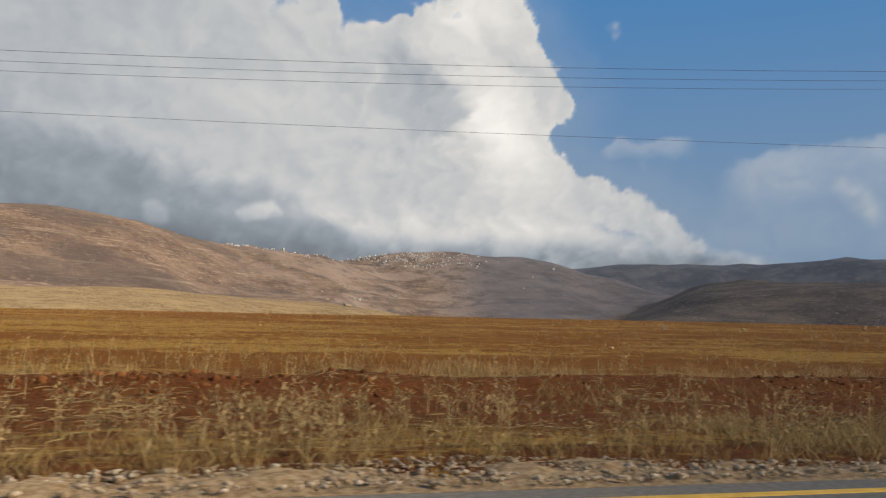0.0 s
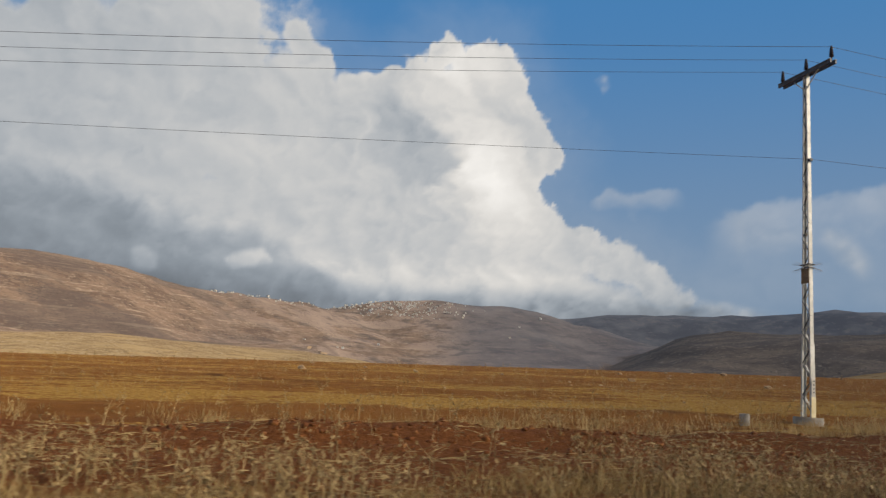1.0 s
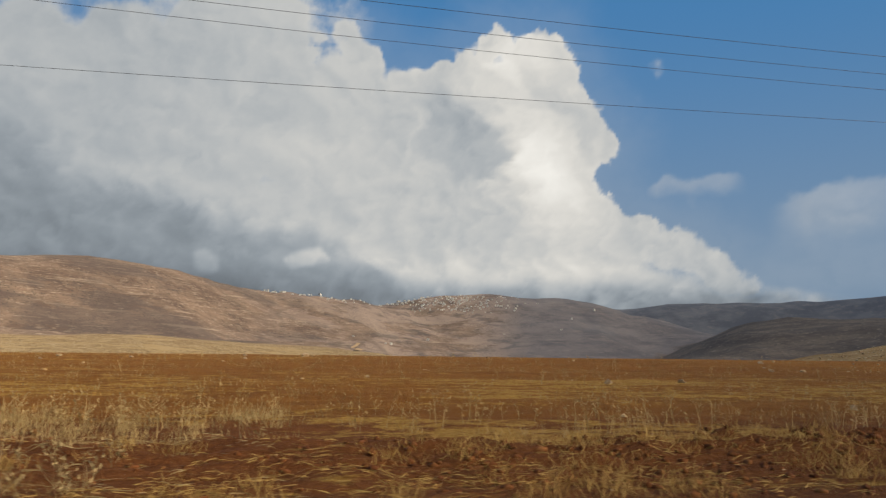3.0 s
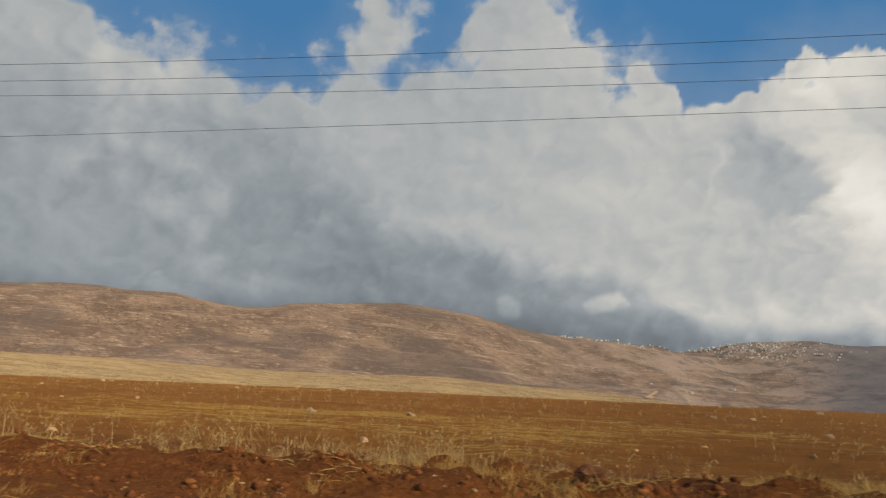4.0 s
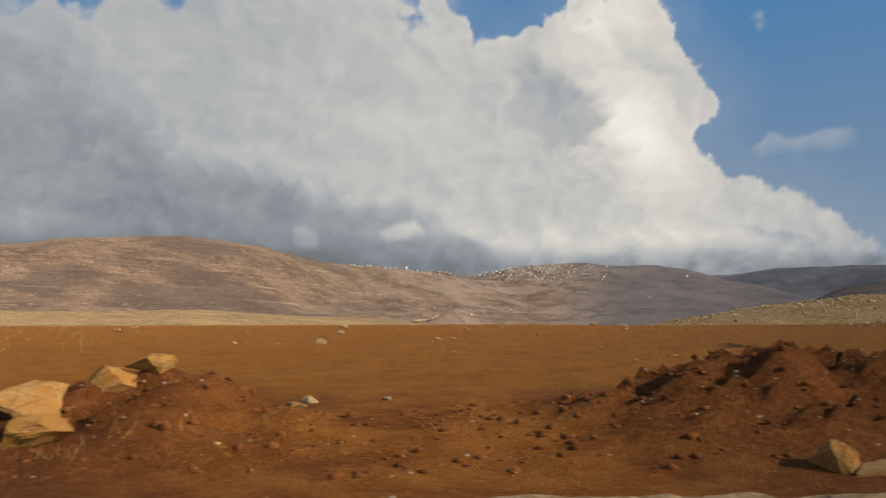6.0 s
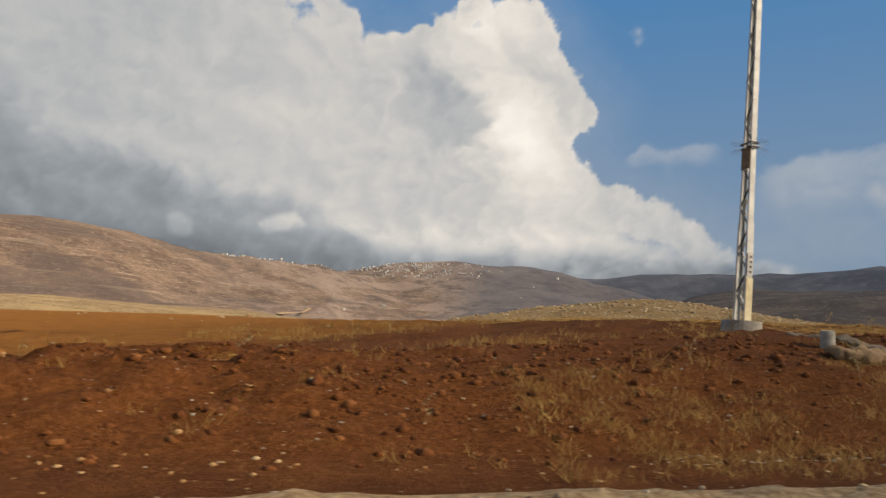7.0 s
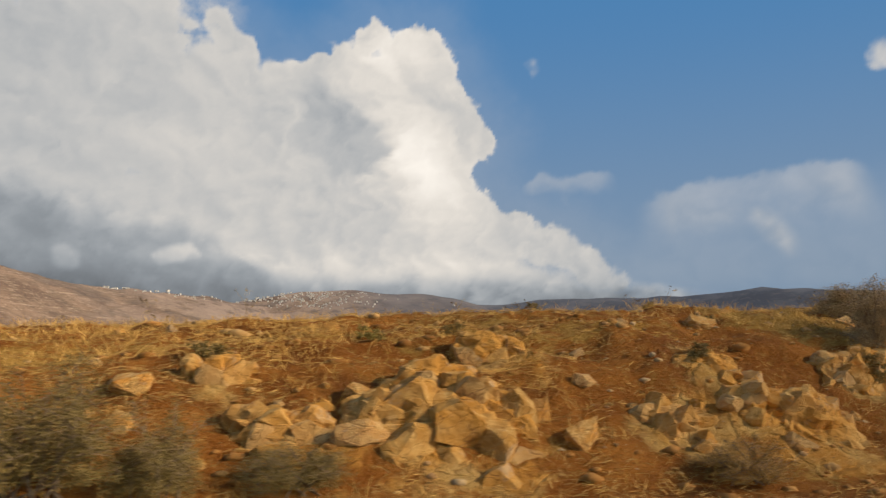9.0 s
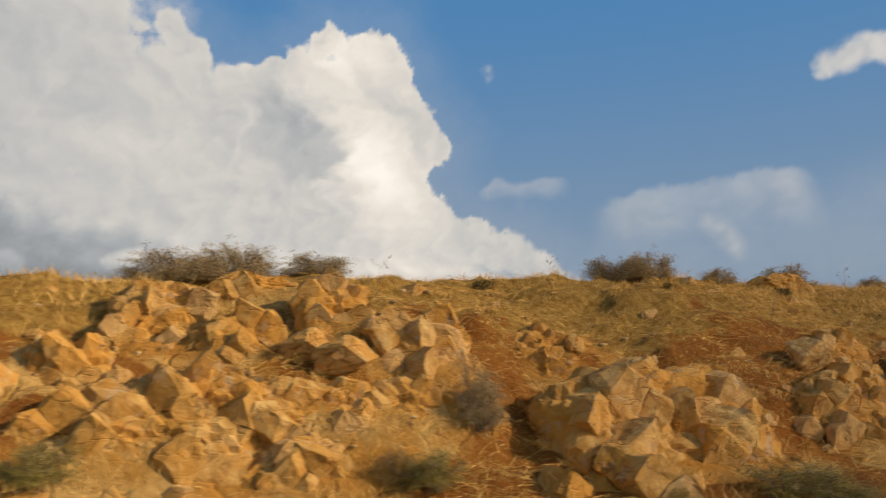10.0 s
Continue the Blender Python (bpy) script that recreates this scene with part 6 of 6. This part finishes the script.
def concrete_spill(name, foot, top, y0, y1, thick, seed, label):
    """Concrete that ran down the bank: narrow at the top, fanned out at the foot, with a ragged edge."""
    V, U = np.meshgrid(np.linspace(0, 1, 34), np.linspace(-1, 1, 26), indexing="ij")
    fan = (1 - V) ** 1.1
    left, right = top[0] + (foot[0] - top[0]) * fan, top[1] + (foot[1] - top[1]) * fan
    edge = 0.10 * fbm(V * 5 + seed, U * 1.5, 4, seed)
    X = (left + right) / 2 + (right - left) / 2 * U * (1 + edge)
    Y = y0 + (y1 - y0) * V + 0.05 * fbm(U * 3, V * 0 + seed, 3, seed + 1) * (1 - V)
    Z = terrain(X, Y) + thick * (1 - np.abs(U) ** 4) * (0.8 + 0.5 * fbm(X * 5, Y * 5, 3, seed + 2)) + 0.012 * fbm(X * 16, Y * 16, 3, seed + 5) + 0.035
    k = np.arange(X.size).reshape(X.shape)
    faces = np.stack([k[:-1, :-1], k[1:, :-1], k[1:, 1:], k[:-1, 1:]], -1).reshape(-1, 4)
    ob = new(name, mesh_from(name, np.stack([X, Y, Z], -1).reshape(-1, 3), faces[:, ::-1], GREY_CEMENT, True))
    solid = ob.modifiers.new("thickness", "SOLIDIFY")
    solid.thickness, solid.offset = 0.09, -1
    return tagged(ob, label, "concrete")


concrete_spill("concrete_spill", (163.1, 164.45), (163.78, 163.98), 8.5, 10.2, 0.03, 3, "grey concrete spilt down the red bank")
concrete_spill("concrete_spill", (164.3, 164.85), (164.3, 164.5), 8.5, 9.35, 0.02, 9, "thin tongue of grey concrete on the bank")
concrete_spill("concrete_spill", (163.62, 163.84), (163.95, 164.3), 10.4, 14.6, 0.01, 12, "grey concrete run-off below the pole")
draped("concrete_slab", (165.1, 10.8, 0.72, 0.17, 12), 0.07, GREY_CEMENT, 14, "broken thin concrete slab on the bank", "slab", 0.3)
draped("concrete_slab", (163.1, 11.3, 0.55, 0.55, 0), 0.16, TAN_SLAB, 17, "broken tan slab under the concrete post", "slab", 0.25)
draped("plastic_sheet", (165.85, 9.12, 0.2, 0.13, 8), 0.03, PLASTIC, 21, "torn pale plastic sheet in red soil", "litter", 0.4)
draped("concrete_crust", (166.0, 9.3, 0.5, 0.16, 10), 0.05, GREY_CEMENT, 25, "broken grey concrete crust in red soil", "concrete", 0.4)
draped("plastic_bag", (166.62, 8.15, 0.14, 0.12, 0), 0.1, PLASTIC, 29, "crumpled white plastic bag by the road", "litter", 0.4)


def dead_branch(x, y, length, turn, seed):
    r = random.Random(seed)
    bm = bmesh.new()
    at = Vector((0, 0, 0.05))
    for k in range(6):
        to = at + Vector((length / 6, r.uniform(-0.05, 0.05), r.uniform(-0.03, 0.05)))
        add_tube(bm, at, to, 0.018, 0.016, 6)
        if k in (1, 4):
            add_tube(bm, to, to + Vector((0.08, 0.05, 0.10)), 0.011, 0.006, 5)
        at = to
    me = bpy.data.meshes.new("dead_branch")
    bm.to_mesh(me)
    bm.free()
    me.materials.append(PALE_STONE)
    ob = new("dead_branch", me)
    ob.matrix_world = pose(x, y, height(x, y) + 0.04, 0, -8, turn)
    return tagged(ob, "bleached dead branch lying on the bank", "branch")


dead_branch(169.2, 8.3, 0.4, 12, 4)


# ---- far village, track and farm ----
def house_kind(seed):
    r = random.Random(seed)
    w, d, h = r.uniform(8, 13), r.uniform(7, 10), r.choice((4.0, 6.5, 6.5, 9.0))
    thing = new("house")
    bm = bmesh.new()
    add_box(bm, (w, d, h + 3), pose(0, 0, h / 2 - 1.5))
    part("wall", bm, HOUSE_WALL, thing)
    bm = bmesh.new()
    add_box(bm, (w + 0.5, d + 0.5, 0.5), pose(0, 0, h + 0.25))
    add_box(bm, (w * 0.35, d * 0.4, 2.2), pose(w * 0.2, 0, h + 1.5))
    part("roof", bm, HOUSE_ROOF, thing, "flat roof with a stair hut")
    for k in range(3):
        bm = bmesh.new()
        add_box(bm, (1.3, 0.2, 1.5), pose((k - 1) * w * 0.28, -d / 2 - 0.05, h * 0.6))
        part("window", bm, DARK_STEEL, thing)
    return thing


def polar(az, r):
    return 100 + r * math.sin(radians(az)), r * math.cos(radians(az))


def on_slope(az, el):
    """How far off the ground comes up to el degrees along a bearing."""
    r = np.arange(1060.0, 2860.0, 10.0)
    a = np.radians(az)
    e = np.degrees(np.arctan((terrain(100 + r * np.sin(a), r * np.cos(a)) - 1.35) / r))
    hit = np.nonzero(e >= el)[0]
    return float(r[hit[0]]) if len(hit) else float(r[np.argmax(e)])


HOUSES = [house_kind(k) for k in range(7)]
town_dice = random.Random(3)
sites = []
for k in range(300):
    az = min(max(town_dice.gauss(11.2, 2.3), 7.0), 17.0)
    sites.append((az, on_slope(az, town_dice.triangular(4.1, 5.5, 5.0)), town_dice.uniform(0.28, 0.46)))
for k in range(60):
    az = town_dice.uniform(-2.6, 8.0)
    sites.append((az, on_slope(az, 9.0) - town_dice.uniform(0, 60), town_dice.uniform(0.28, 0.5)))
for az, el in ((5.9, 1.9), (6.3, 1.85), (3.6, 2.35), (18.6, 3.0), (19.4, 3.7), (18.2, 4.6), (21.0, 4.4), (14.5, 2.6), (9.0, 2.2)):
    sites.append((az, on_slope(az, el), 0.5))
for az, r, size in sites:
    x, y = polar(az, r)
    ob = copy_thing(town_dice.choice(HOUSES), pose(x, y, height(x, y), 0, 0, town_dice.uniform(-40, 40)) @ Matrix.Diagonal((size, size, size, 1)))
    tagged(ob, "small flat-roofed white house on the far hillside", "house", group="village houses")
for ob in HOUSES:
    for o in (*ob.children_recursive, ob):
        bpy.data.objects.remove(o)


def track(points, wide):
    pts = [polar(a, r) for a, r in points]
    verts, faces = [], []
    for k, (x, y) in enumerate(pts):
        nx, ny = pts[min(k + 1, len(pts) - 1)]
        px, py = pts[max(k - 1, 0)]
        d = Vector((nx - px, ny - py)).normalized()
        for side in (-1, 1):
            vx, vy = x - d.y * side * wide / 2, y + d.x * side * wide / 2
            verts.append((vx, vy, height(vx, vy) + 2.0))
        if k:
            n = 2 * k
            faces.append([n - 2, n - 1, n + 1, n])
    return new("track", mesh_from("track", verts, faces, PALE_STONE))


tagged(track([(3.0 + 0.12 * k, on_slope(3.0 + 0.12 * k, 1.22 + 0.075 * k)) for k in range(9)], 9.0), "pale dirt track up the far slope", "track", kind="structure")
